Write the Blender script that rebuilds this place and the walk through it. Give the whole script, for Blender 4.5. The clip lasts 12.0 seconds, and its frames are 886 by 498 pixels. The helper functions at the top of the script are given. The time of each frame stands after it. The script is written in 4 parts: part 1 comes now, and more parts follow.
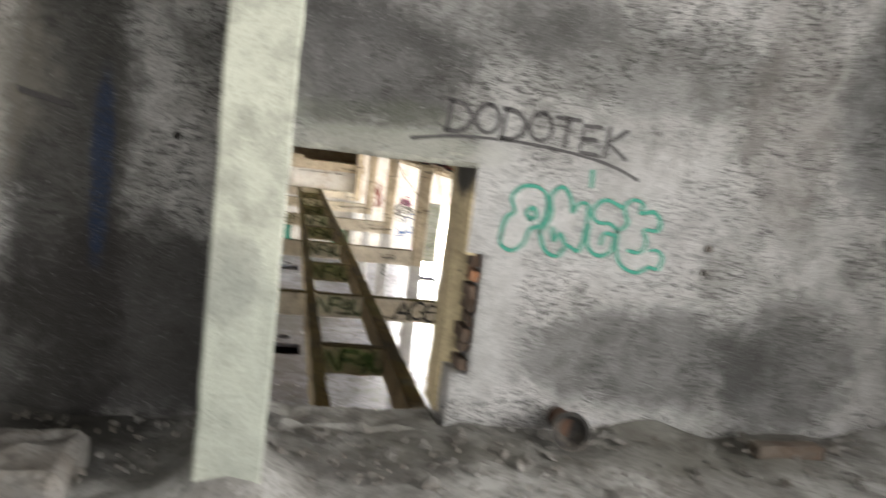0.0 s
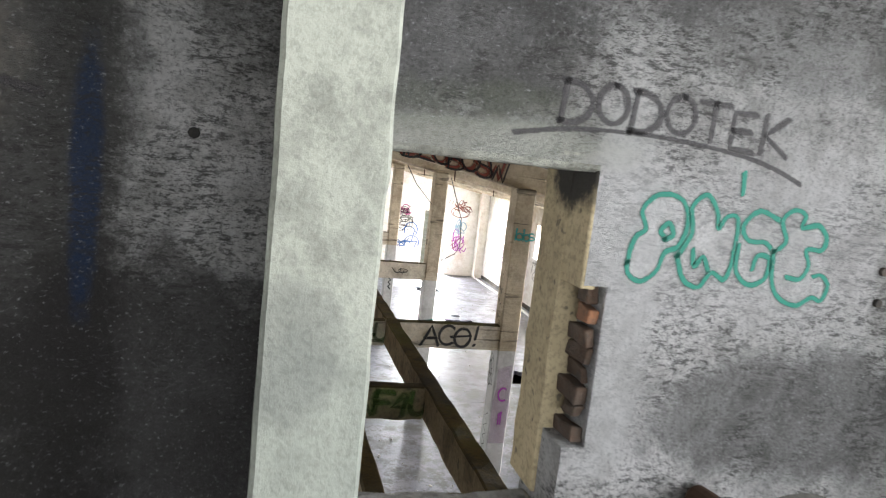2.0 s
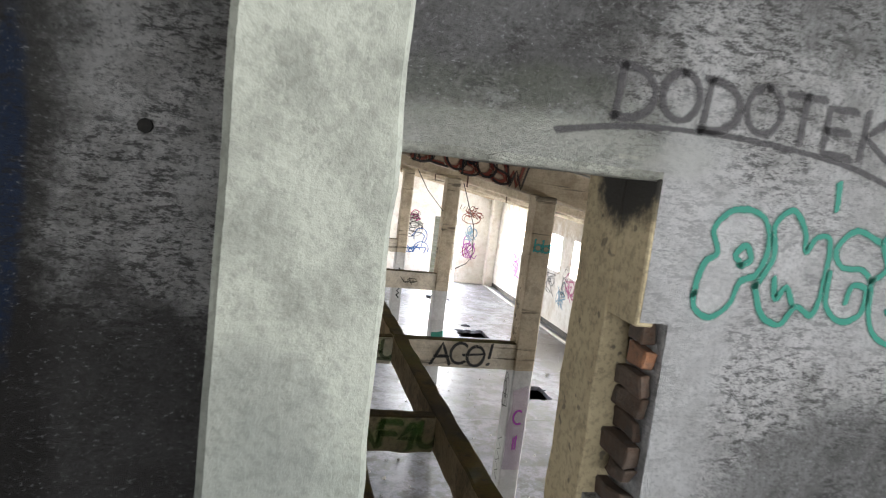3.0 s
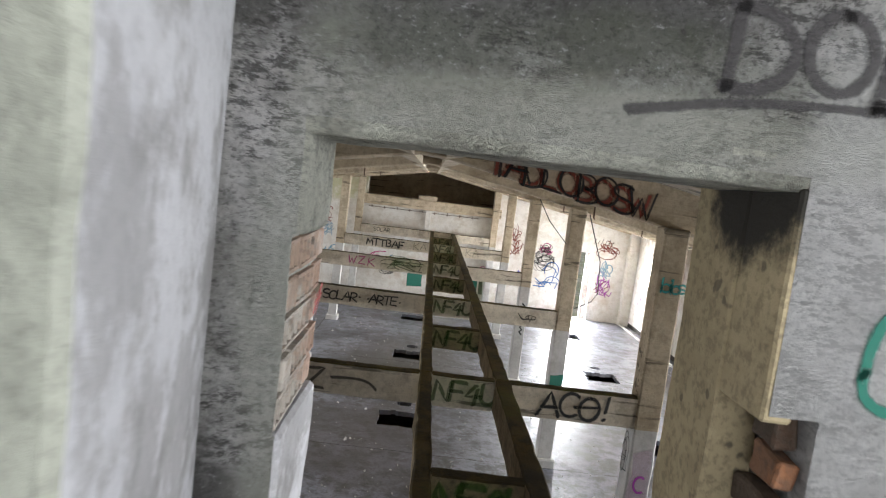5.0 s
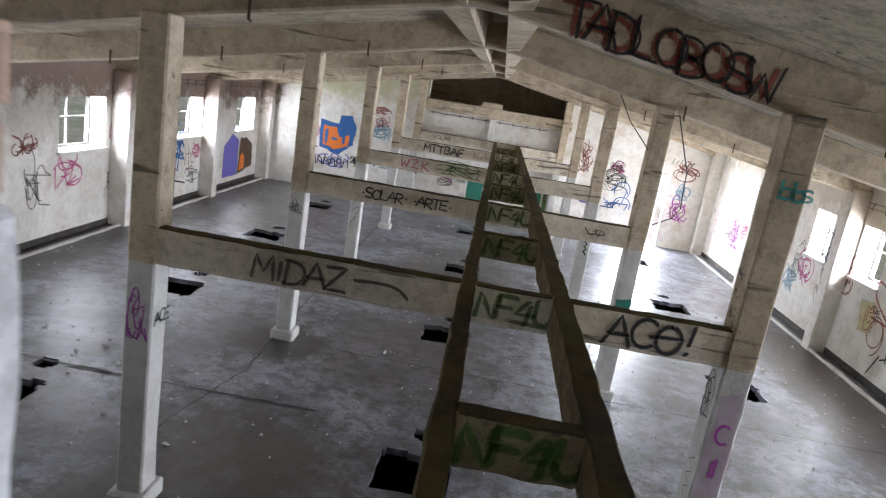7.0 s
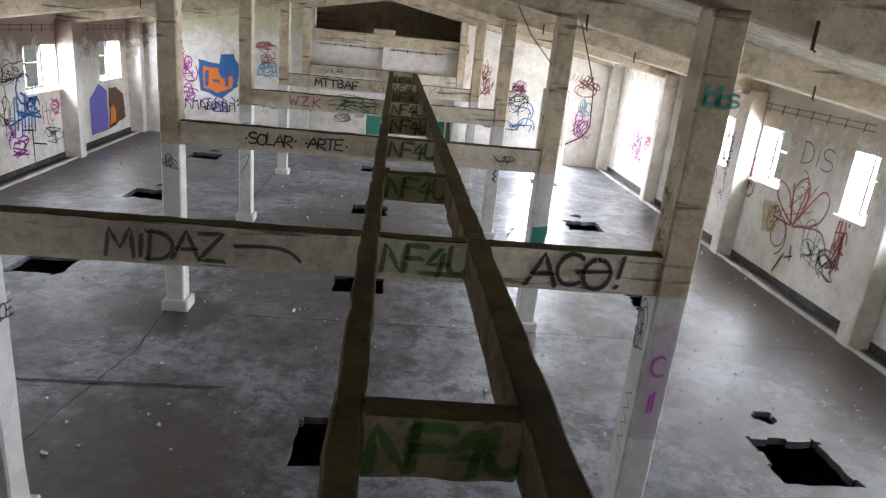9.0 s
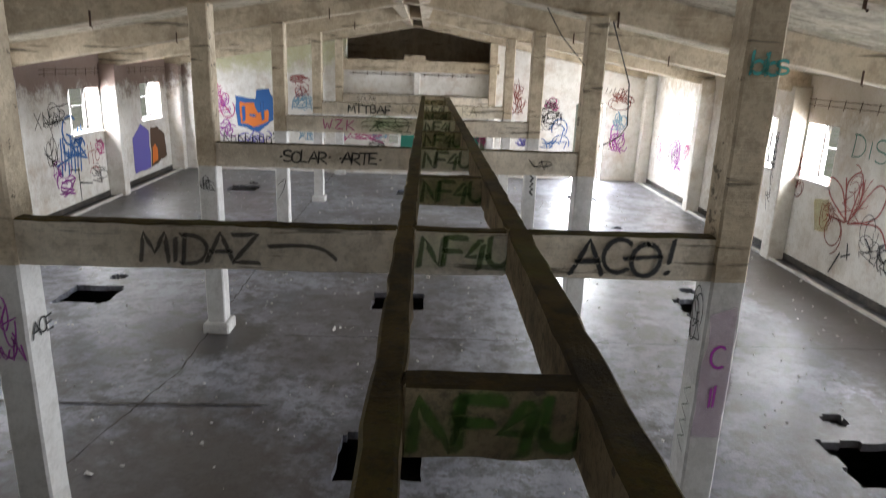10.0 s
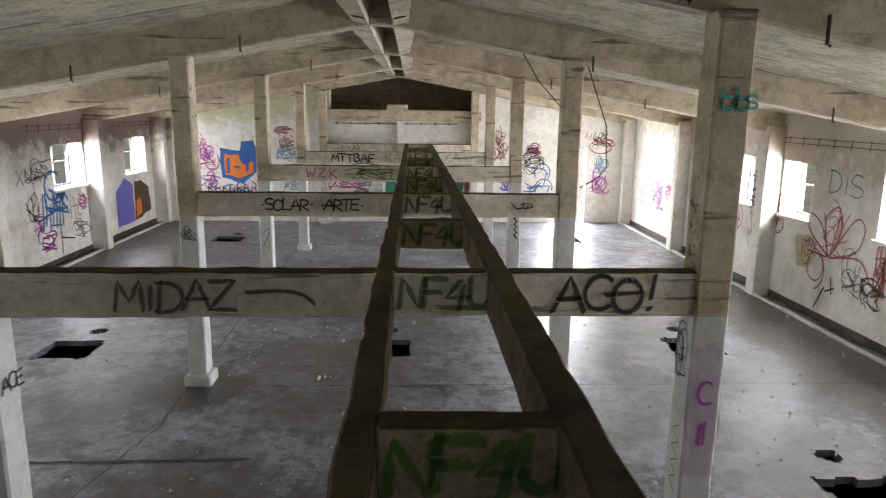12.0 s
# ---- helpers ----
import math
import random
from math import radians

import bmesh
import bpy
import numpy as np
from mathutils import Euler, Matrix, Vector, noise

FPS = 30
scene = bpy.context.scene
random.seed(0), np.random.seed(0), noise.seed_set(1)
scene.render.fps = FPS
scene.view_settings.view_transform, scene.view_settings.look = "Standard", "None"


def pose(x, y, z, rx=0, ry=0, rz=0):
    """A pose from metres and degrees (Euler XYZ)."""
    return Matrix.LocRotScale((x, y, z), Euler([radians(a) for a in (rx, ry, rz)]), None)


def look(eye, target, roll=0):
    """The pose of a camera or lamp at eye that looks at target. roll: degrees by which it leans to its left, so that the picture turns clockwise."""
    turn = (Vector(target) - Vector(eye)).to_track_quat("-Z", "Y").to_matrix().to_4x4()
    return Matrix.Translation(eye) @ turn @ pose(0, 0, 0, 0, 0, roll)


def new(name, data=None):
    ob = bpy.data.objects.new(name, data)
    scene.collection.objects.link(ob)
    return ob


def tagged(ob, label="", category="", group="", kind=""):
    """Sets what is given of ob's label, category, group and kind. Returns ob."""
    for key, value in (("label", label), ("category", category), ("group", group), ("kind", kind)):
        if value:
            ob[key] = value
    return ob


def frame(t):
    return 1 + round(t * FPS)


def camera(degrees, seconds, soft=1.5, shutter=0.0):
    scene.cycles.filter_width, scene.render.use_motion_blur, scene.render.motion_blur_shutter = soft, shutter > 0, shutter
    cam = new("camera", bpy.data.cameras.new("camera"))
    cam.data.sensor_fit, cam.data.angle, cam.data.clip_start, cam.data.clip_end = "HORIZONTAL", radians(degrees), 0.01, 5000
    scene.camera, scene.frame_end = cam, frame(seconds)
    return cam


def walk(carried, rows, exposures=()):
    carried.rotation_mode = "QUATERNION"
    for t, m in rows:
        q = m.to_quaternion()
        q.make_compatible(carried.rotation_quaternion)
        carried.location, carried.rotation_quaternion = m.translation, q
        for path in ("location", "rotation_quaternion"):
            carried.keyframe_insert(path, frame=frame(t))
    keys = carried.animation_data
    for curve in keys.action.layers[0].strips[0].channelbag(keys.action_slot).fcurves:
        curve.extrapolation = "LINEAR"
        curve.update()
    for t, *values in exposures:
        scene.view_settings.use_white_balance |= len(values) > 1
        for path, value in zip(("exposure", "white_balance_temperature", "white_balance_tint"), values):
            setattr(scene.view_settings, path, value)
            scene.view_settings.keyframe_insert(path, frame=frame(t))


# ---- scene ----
cam = camera(67.5, 12.0, soft=1.1, shutter=0.6)
PATH = [
    (0, (0.32, 1.201, 1.473), (0.787, 3.124, 1.186), 7.4),
    (0.5, (0.187, 1.417, 1.47), (0.421, 3.391, 1.249), 4.3),
    (1, (0.151, 1.598, 1.418), (0.387, 3.555, 1.076), 4.8),
    (1.5, (0.077, 1.934, 1.425), (0.549, 3.861, 1.169), 5.8),
    (2, (0.069, 2.196, 1.394), (0.568, 4.114, 1.129), 6.4),
    (2.5, (0.127, 2.489, 1.402), (0.604, 4.417, 1.167), 5.8),
    (2.7, (0.136, 2.579, 1.398), (0.62, 4.503, 1.145), 6.6),
    (4.3, (0.423, 3.147, 1.344), (0.725, 5.108, 1.093), 6.3),
    (4.5, (0.483, 3.189, 1.355), (0.677, 5.165, 1.115), 7.2),
    (5, (0.551, 3.277, 1.35), (0.602, 5.266, 1.145), 7.1),
    (5.5, (0.623, 3.537, 1.296), (0.649, 5.528, 1.101), 9.7),
    (6, (0.615, 3.742, 1.25), (0.583, 5.724, 0.988), 9.9),
    (6.5, (0.718, 4.08, 1.095), (0.581, 6.031, 0.675), 8.6),
    (8.3, (0.641, 4.858, 0.881), (0.76, 6.79, 0.38), 10.6),
    (8.5, (0.669, 4.929, 0.884), (0.832, 6.838, 0.307), 9.0),
    (9, (0.766, 5.02, 0.899), (0.949, 6.912, 0.276), 5.7),
    (9.5, (0.757, 5.07, 0.777), (0.872, 6.947, 0.097), 3.3),
    (10, (0.79, 5.099, 0.627), (0.851, 7.023, 0.083), 2.0),
    (10.5, (0.809, 5.113, 0.577), (0.911, 7.059, 0.126), 1.5),
    (11, (0.832, 5.117, 0.578), (0.926, 7.036, 0.024), 0.6),
    (11.5, (0.843, 5.109, 0.584), (0.896, 7.063, 0.159), 0.5),
    (12, (0.846, 5.121, 0.583), (0.94, 7.077, 0.178), 0.7),
]
walk(cam, [(t, look(eye, target, roll)) for t, eye, target, roll in PATH], [(0, 0.75, 6900, 10), (0.5, 1.03, 7150, 10), (1.0, 0.9, 6750, 10), (1.5, 0.78, 6350, 10), (2.7, 0.5, 6350, 10), (4.3, 0.25, 6350, 10), (5.5, 0.25, 6350, 10), (6.5, 0.1, 6000, 12), (9.5, 0.05, 6100, 10), (10.5, 0.0, 6350, 10), (12.0, -0.05, 6350, 10)])

# ---- world and light ----
world = bpy.data.worlds.new("World")
scene.world = world
world.use_nodes = True
wn = world.node_tree
sky = wn.nodes.new("ShaderNodeTexSky")
sky.sky_type = "NISHITA"
sky.sun_disc = False
sky.sun_elevation, sky.sun_rotation = radians(48), radians(115)
sky.dust_density = 4.0
wn.links.new(sky.outputs[0], wn.nodes["Background"].inputs[0])
wn.nodes["Background"].inputs[1].default_value = 0.15
sun_data = bpy.data.lights.new("sun", "SUN")
sun_data.energy, sun_data.angle, sun_data.color = 1.2, radians(14), (1.0, 0.95, 0.88)
sun = new("sun", sun_data)
sun.matrix_world = look((20, 8, 22), (0, 16, 0))


def window_light(x, y, z, tx, ty, tz, w, h, watts, color=(0.95, 0.97, 1.0)):
    d = bpy.data.lights.new("daylight", "AREA")
    d.shape, d.size, d.size_y, d.energy, d.color = "RECTANGLE", w, h, watts, color
    o = new("daylight", d)
    o.matrix_world = look((x, y, z), (tx, ty, tz))
    return o


# ---- plan ----
FL = -2.75                        # hall floor
RT = -0.36                        # top of beams and rails
WX0, WX1 = -6.79, 7.60             # hall side walls
YF = 25.40                        # far wall
XR = 0.49                         # ridge
W0, W1 = 4.53, 4.90              # wall between room and hall
DX0, DX1, DZ = 0.30, 1.26, 1.44   # opening in it
BAYS = [5.16, 9.13, 13.05, 17.08, 21.16, 25.16]


def roof(x):
    """Underside of the rafters."""
    return 1.57 - 0.185 * abs(x - XR)


# ---- materials ----
def nodes_of(name):
    m = bpy.data.materials.new(name)
    m.use_nodes = True
    t = m.node_tree
    return m, t, t.nodes["Principled BSDF"]


def nd(t, kind, **kw):
    n = t.nodes.new(kind)
    for k, v in kw.items():
        if k == "op":
            n.operation = v
        elif k == "blend":
            n.data_type, n.blend_type = "RGBA", v
        else:
            n.inputs[k.replace("_", " ")].default_value = v
    return n


def noise_at(t, scale, detail=4.0, rough=0.6, stretch=None):
    geo = t.nodes.new("ShaderNodeNewGeometry")
    n = nd(t, "ShaderNodeTexNoise", Scale=scale, Detail=detail, Roughness=rough)
    if stretch:
        mp = t.nodes.new("ShaderNodeMapping")
        mp.inputs["Scale"].default_value = stretch
        t.links.new(geo.outputs["Position"], mp.inputs[0])
        t.links.new(mp.outputs[0], n.inputs["Vector"])
    else:
        t.links.new(geo.outputs["Position"], n.inputs["Vector"])
    return n.outputs["Fac"]


def band(t, src, lo, hi):
    r = t.nodes.new("ShaderNodeMapRange")
    r.interpolation_type = "SMOOTHSTEP"
    r.inputs["From Min"].default_value, r.inputs["From Max"].default_value = lo, hi
    t.links.new(src, r.inputs["Value"])
    return r.outputs["Result"]


def mix(t, fac, a, b, blend="MIX"):
    n = nd(t, "ShaderNodeMix", blend=blend)
    for sock, v in ((n.inputs[0], fac), (n.inputs[6], a), (n.inputs[7], b)):
        if isinstance(v, (int, float)):
            sock.default_value = v
        elif isinstance(v, tuple):
            sock.default_value = (*v, 1.0)
        else:
            t.links.new(v, sock)
    return n.outputs[2]


def blob(t, c, r, wobble=0.8):
    """1 in the middle of an ellipsoid of colour at c with radii r, 0 outside, with a ragged rim."""
    geo = t.nodes.new("ShaderNodeNewGeometry")
    sub = nd(t, "ShaderNodeVectorMath", op="SUBTRACT")
    sub.inputs[1].default_value = c
    div = nd(t, "ShaderNodeVectorMath", op="DIVIDE")
    div.inputs[1].default_value = r
    ln = nd(t, "ShaderNodeVectorMath", op="LENGTH")
    t.links.new(geo.outputs["Position"], sub.inputs[0])
    t.links.new(sub.outputs[0], div.inputs[0])
    t.links.new(div.outputs[0], ln.inputs[0])
    n = noise_at(t, 3.2, 9, 0.75)
    add = nd(t, "ShaderNodeMath", op="MULTIPLY_ADD")
    t.links.new(n, add.inputs[0])
    add.inputs[1].default_value = wobble * 2
    t.links.new(ln.outputs["Value"], add.inputs[2])
    return band(t, add.outputs[0], 1.05 + wobble, 0.62 + wobble)


def bump(t, bsdf, items):
    """items: (height socket, strength, distance), chained."""
    prev = None
    for h, s, d in items:
        b = nd(t, "ShaderNodeBump", Strength=s, Distance=d)
        t.links.new(h, b.inputs["Height"])
        if prev:
            t.links.new(prev, b.inputs["Normal"])
        prev = b.outputs[0]
    t.links.new(prev, bsdf.inputs["Normal"])


# blobs of local colour may be dark or pale; pale ones lie over the crust
def concrete(name, light, dark, stain=(0.12, 0.10, 0.08), stain_amt=0.6, rough=0.9, grain=40.0, relief=0.4, streak=None, patches=(), tint=None, pits=True, crust=0.0, speck=0.3):
    m, t, p = nodes_of(name)
    big, mid, fine = noise_at(t, 0.9, 5), noise_at(t, 5.0, 8, 0.7), noise_at(t, grain, 4, 0.7)
    col = mix(t, band(t, big, 0.36, 0.62), dark, light)
    col = mix(t, _scaled(t, band(t, mid, 0.46, 0.66), stain_amt), col, stain)
    blot = noise_at(t, 2.2, 9, 0.75)
    col = mix(t, _scaled(t, band(t, blot, 0.50, 0.57), stain_amt * 0.7), col, stain)
    col = mix(t, _scaled(t, band(t, noise_at(t, 11.0, 6, 0.8), 0.40, 0.28), 0.35), col, tuple(min(0.8, v * 1.35) for v in light))
    if tint:
        col = mix(t, _scaled(t, band(t, noise_at(t, 1.7, 6, 0.7), 0.5, 0.7), tint[1]), col, tint[0])
    heights = [(fine, relief, 0.008), (mid, relief * 0.8, 0.02)]
    if streak:
        s = noise_at(t, 1.0, 5, 0.6, streak)
        col = mix(t, _scaled(t, band(t, s, 0.60, 0.66), 0.75 if streak[0] < 2 else 0.07), col, (0.06, 0.05, 0.035))
        heights.append((s, 0.8, 0.03) if streak[0] < 2 else (s, 0.3, 0.012))
    for c, r, amt, colour in [q for q in patches if q[3][0] < .5]:
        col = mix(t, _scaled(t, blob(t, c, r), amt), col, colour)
    col = mix(t, _scaled(t, band(t, fine, 0.48, 0.62), speck), col, (0.03, 0.028, 0.025))
    if crust:
        c1 = noise_at(t, 1.0, 7, 0.85, (20, 20, 58))
        c2 = noise_at(t, 3.2, 4, 0.6)
        hole = nd(t, "ShaderNodeMath", op="MULTIPLY")
        t.links.new(band(t, c1, 0.50, 0.56), hole.inputs[0])
        t.links.new(band(t, c2, 0.40, 0.56), hole.inputs[1])
        col = mix(t, _scaled(t, hole.outputs[0], crust), col, (0.05, 0.047, 0.042))
        heights.append((c1, 1.0, 0.06))
        heights.append((hole.outputs[0], -0.6, 0.012))
        c3 = noise_at(t, 1.0, 5, 0.8, (55, 55, 95))
        col = mix(t, _scaled(t, band(t, c3, 0.54, 0.62), crust * .75), col, (0.06, 0.056, 0.05))
        col = mix(t, _scaled(t, band(t, c3, 0.42, 0.34), crust * .5), col, tuple(min(.8, v * 1.2) for v in light))
        heights.append((c3, 0.9, 0.02))
    for c, r, amt, colour in [q for q in patches if q[3][0] >= .5]:
        col = mix(t, _scaled(t, blob(t, c, r), amt * .5), col, colour)
    if pits:
        v = noise_at(t, 14.0, 2, 0.4)
        pit = band(t, v, 0.68, 0.72)
        col = mix(t, _scaled(t, pit, 0.6), col, (0.05, 0.045, 0.04))
    t.links.new(col, p.inputs["Base Color"])
    p.inputs["Roughness"].default_value = rough
    bump(t, p, heights)
    return m


def _scaled(t, src, k):
    n = nd(t, "ShaderNodeMath", op="MULTIPLY")
    t.links.new(src, n.inputs[0])
    n.inputs[1].default_value = k
    return n.outputs[0]


def room_point(c):
    """From the wall's own drawing to its place in the room."""
    return (0.307 + .837 * c[0], c[1] + W0 - 4.26, .114 + .834 * c[2] - .03 * c[0])


# black of the soot, also used for shade painted on the wall
SOOT_SHADE = (0.016, 0.015, 0.013)
M_WALL1 = concrete("rough_plaster", (0.74, 0.72, 0.70), (0.56, 0.55, 0.53), (0.20, 0.19, 0.17), 0.5, grain=55, relief=0.9, pits=False, crust=0.85, patches=[(room_point(c), (r[0] * .84, r[1], r[2] * .84), a, col) for c, r, a, col in (
    ((0.25, 4.26, 2.08), (1.0, 2, 0.42), 0.7, SOOT_SHADE),
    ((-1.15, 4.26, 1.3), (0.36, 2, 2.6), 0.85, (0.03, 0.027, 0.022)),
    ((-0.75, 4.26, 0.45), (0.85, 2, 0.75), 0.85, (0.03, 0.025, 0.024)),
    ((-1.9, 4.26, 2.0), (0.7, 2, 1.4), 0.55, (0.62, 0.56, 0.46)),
    ((0.9, 4.26, 2.6), (1.2, 2, 0.45), 0.4, SOOT_SHADE),
    ((2.6, 4.26, 0.5), (1.2, 2, 0.42), 0.62, SOOT_SHADE),
    ((3.6, 4.26, 0.5), (0.7, 2, 0.6), 0.6, SOOT_SHADE),
    # first blob: shading of the crust at top right, put into the colour
    ((2.2, 4.26, 2.45), (1.2, 2, 0.36), 0.42, SOOT_SHADE), ((-1.7, 4.26, 0.2), (0.9, 2, 0.5), 0.75, (0.03, 0.027, 0.022)),
    ((3.3, 4.26, 2.3), (0.5, 2, 0.9), 0.35, (0.10, 0.07, 0.05)),
    ((-0.99, 4.26, 1.3), (0.07, 1, 0.6), 0.8, (0.02, 0.05, 0.13)),
    ((4.2, 4.26, 2.5), (0.6, 2, 0.9), 0.6, (0.05, 0.055, 0.06)),
    ((0.7, 4.26, 1.75), (0.9, 1, 0.18), 0.35, (0.13, 0.15, 0.08)),
    ((0.02, 4.4, 1.15), (0.16, 1, 0.75), 0.8, (0.56, 0.57, 0.49)),
    # lintel and wall front by the opening: pale plaster with light painted in
    ((0.7, 4.5, 1.66), (0.8, 1, 0.12), 0.8, (0.56, 0.56, 0.47)),
    ((1.28, 4.26, 1.1), (0.3, 0.5, 1.2), 0.85, (0.76, 0.75, 0.73)),
    ((2.0, 4.26, 1.35), (1.2, 0.5, 0.5), 0.6, (0.76, 0.74, 0.73)),
    ((0.06, 4.4, 0.95), (0.12, 0.25, 0.9), 0.4, (0.16, 0.17, 0.10)),
    ((0.2, 4.5, 1.5), (0.25, 0.35, 0.14), 0.35, (0.10, 0.095, 0.08)))])
M_ROOM = concrete("room_plaster", (0.38, 0.37, 0.35), (0.2, 0.2, 0.19), relief=0.6)
M_COLUMN1 = concrete("pale_painted_concrete", (0.42, 0.43, 0.36), (0.34, 0.35, 0.295), (0.22, 0.225, 0.19), 0.6, grain=60, relief=0.5, pits=False, speck=0.18, streak=(11.0, 11.0, 0.3), patches=(
    ((0.2, 3.7, 0.5), (0.5, 1, 0.5), 0.5, (0.22, 0.24, 0.21)), ((0.12, 3.7, 0.9), (0.14, 1, 0.2), 0.5, (0.16, 0.165, 0.15)),))
# worn white, lighter than the pier front to stand in for side light
M_PIERSIDE = concrete("worn_lit_white", (0.66, 0.66, 0.68), (0.58, 0.58, 0.60), (0.27, 0.26, 0.25), 0.75, grain=50, relief=0.5, pits=False, speck=0.1)
M_JAMB = concrete("ochre_reveal_plaster", (0.50, 0.41, 0.25), (0.40, 0.33, 0.20), (0.22, 0.17, 0.10), 0.3, relief=0.3, patches=(
    ((DX1, W0 + .14, DZ), (1.0, 0.30, 0.22), 0.97, SOOT_SHADE), ((DX0, W0 + .19, DZ - .12), (0.3, 0.25, 0.3), 0.6, (0.12, 0.10, 0.09))))
M_CONC = concrete("frame_concrete", (0.58, 0.49, 0.36), (0.46, 0.38, 0.27), (0.17, 0.125, 0.08), 0.38, grain=30, relief=0.45, pits=False, speck=0.15, streak=(0.6, 7.0, 9.0), tint=((0.26, 0.20, 0.12), 0.4))
# dusty frame concrete, paled further to carry the light on the tie fronts
M_TIE = concrete("dusty_lit_concrete", (0.76, 0.69, 0.57), (0.63, 0.56, 0.45), (0.22, 0.165, 0.11), 0.36, grain=30, relief=0.45, pits=False, speck=0.15, streak=(0.6, 7.0, 9.0), tint=((0.30, 0.23, 0.14), 0.35))
M_COLWHITE = concrete("whitewashed_concrete", (0.60, 0.59, 0.57), (0.50, 0.49, 0.47), (0.25, 0.23, 0.2), 0.3, grain=35, relief=0.3, pits=False, speck=0.1)
M_BEAMTOP = concrete("mossy_concrete_top", (0.115, 0.080, 0.022), (0.062, 0.044, 0.014), (0.02, 0.016, 0.01), 0.7, grain=45, relief=0.7, tint=((0.10, 0.10, 0.015), 0.7))
M_RAILSIDE = concrete("rail_concrete", (0.40, 0.32, 0.20), (0.27, 0.21, 0.13), (0.08, 0.06, 0.04), 0.6, grain=35, relief=0.4)
M_CEIL = concrete("formwork_ceiling", (0.60, 0.53, 0.40), (0.48, 0.42, 0.31), (0.15, 0.12, 0.08), 0.5, grain=30, relief=0.3, streak=(0.5, 11.0, 0.5), tint=((0.34, 0.33, 0.16), 0.45), patches=(
    ((-5.5, 19, 0.6), (1.6, 1.5, 1.5), 0.6, (0.10, 0.06, 0.05)), ((-4.6, 15.0, 0.9), (1.3, 1.6, 1.0), 0.45, (0.28, 0.14, 0.10))))
M_HWALL = concrete("hall_whitewash", (0.78, 0.76, 0.72), (0.68, 0.65, 0.60), (0.40, 0.34, 0.26), 0.3, grain=30, relief=0.25, pits=False, speck=0.1, tint=((0.46, 0.34, 0.24), 0.5), patches=(
    ((WX0, 21.0, 0.62), (1, 14, 1.12), 0.9, (0.20, 0.13, 0.10)), ((WX1, 15.0, 0.7), (1, 12, 1.1), 0.75, (0.40, 0.32, 0.22)),
    ((-4.5, YF, 1.0), (3.5, 1, 0.9), 0.6, (0.42, 0.42, 0.16))))
M_FLOOR = concrete("hall_floor", (0.25, 0.26, 0.31), (0.105, 0.108, 0.128), (0.04, 0.034, 0.031), 0.8, rough=0.38, grain=22, relief=0.3, patches=(
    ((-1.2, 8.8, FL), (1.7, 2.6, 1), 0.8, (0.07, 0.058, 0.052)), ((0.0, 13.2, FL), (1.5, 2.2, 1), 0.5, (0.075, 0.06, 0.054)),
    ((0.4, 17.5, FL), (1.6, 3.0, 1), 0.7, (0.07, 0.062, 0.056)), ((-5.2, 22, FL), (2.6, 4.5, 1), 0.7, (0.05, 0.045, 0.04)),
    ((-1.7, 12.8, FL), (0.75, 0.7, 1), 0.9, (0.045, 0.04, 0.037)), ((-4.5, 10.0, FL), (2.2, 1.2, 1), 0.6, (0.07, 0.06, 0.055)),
    # darker floor along the wall feet and round the near east pit
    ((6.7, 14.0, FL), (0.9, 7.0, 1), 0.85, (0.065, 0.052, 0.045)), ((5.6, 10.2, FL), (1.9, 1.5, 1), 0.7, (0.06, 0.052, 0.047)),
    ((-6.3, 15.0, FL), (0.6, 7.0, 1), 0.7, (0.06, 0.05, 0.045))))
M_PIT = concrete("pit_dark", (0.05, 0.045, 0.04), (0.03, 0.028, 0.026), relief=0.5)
M_FLOOR1 = concrete("dusty_floor", (0.34, 0.335, 0.32), (0.2, 0.195, 0.18), (0.09, 0.08, 0.07), 0.6, grain=24, relief=0.8, patches=(
    ((-.7, 4.4, 0), (0.6, 0.8, 0.6), 0.8, (0.03, 0.028, 0.025)), ((2.3, 4.5, 0), (2.2, 0.6, 0.6), 0.6, (0.06, 0.055, 0.04))))
M_RUBBLE = concrete("rubble", (0.20, 0.19, 0.175), (0.10, 0.094, 0.085), relief=0.6)
M_BRICK = concrete("hollow_brick", (0.44, 0.30, 0.23), (0.34, 0.25, 0.19), (0.50, 0.48, 0.43), 0.9, relief=0.6, tint=((0.56, 0.54, 0.48), 0.7))
M_BROKEN = concrete("broken_brick", (0.10, 0.058, 0.036), (0.055, 0.035, 0.022), relief=0.9, patches=())
# pale mottled plaster, lightened for hall light falling on lintel and reveal
M_PALE = concrete("pale_lit_plaster", (0.70, 0.70, 0.60), (0.55, 0.55, 0.47), (0.20, 0.19, 0.15), 0.6, grain=50, relief=0.7, pits=False, crust=0.4, speck=0.15)
M_ORANGE = concrete("orange_brick", (0.34, 0.15, 0.07), (0.24, 0.11, 0.055), relief=0.8)
M_MORTAR = concrete("mortar", (0.50, 0.49, 0.44), (0.36, 0.35, 0.31), relief=0.9)
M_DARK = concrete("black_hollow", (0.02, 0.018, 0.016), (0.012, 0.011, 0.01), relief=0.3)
M_GROUND = concrete("outside_ground", (0.30, 0.29, 0.22), (0.18, 0.2, 0.1), relief=0.4)


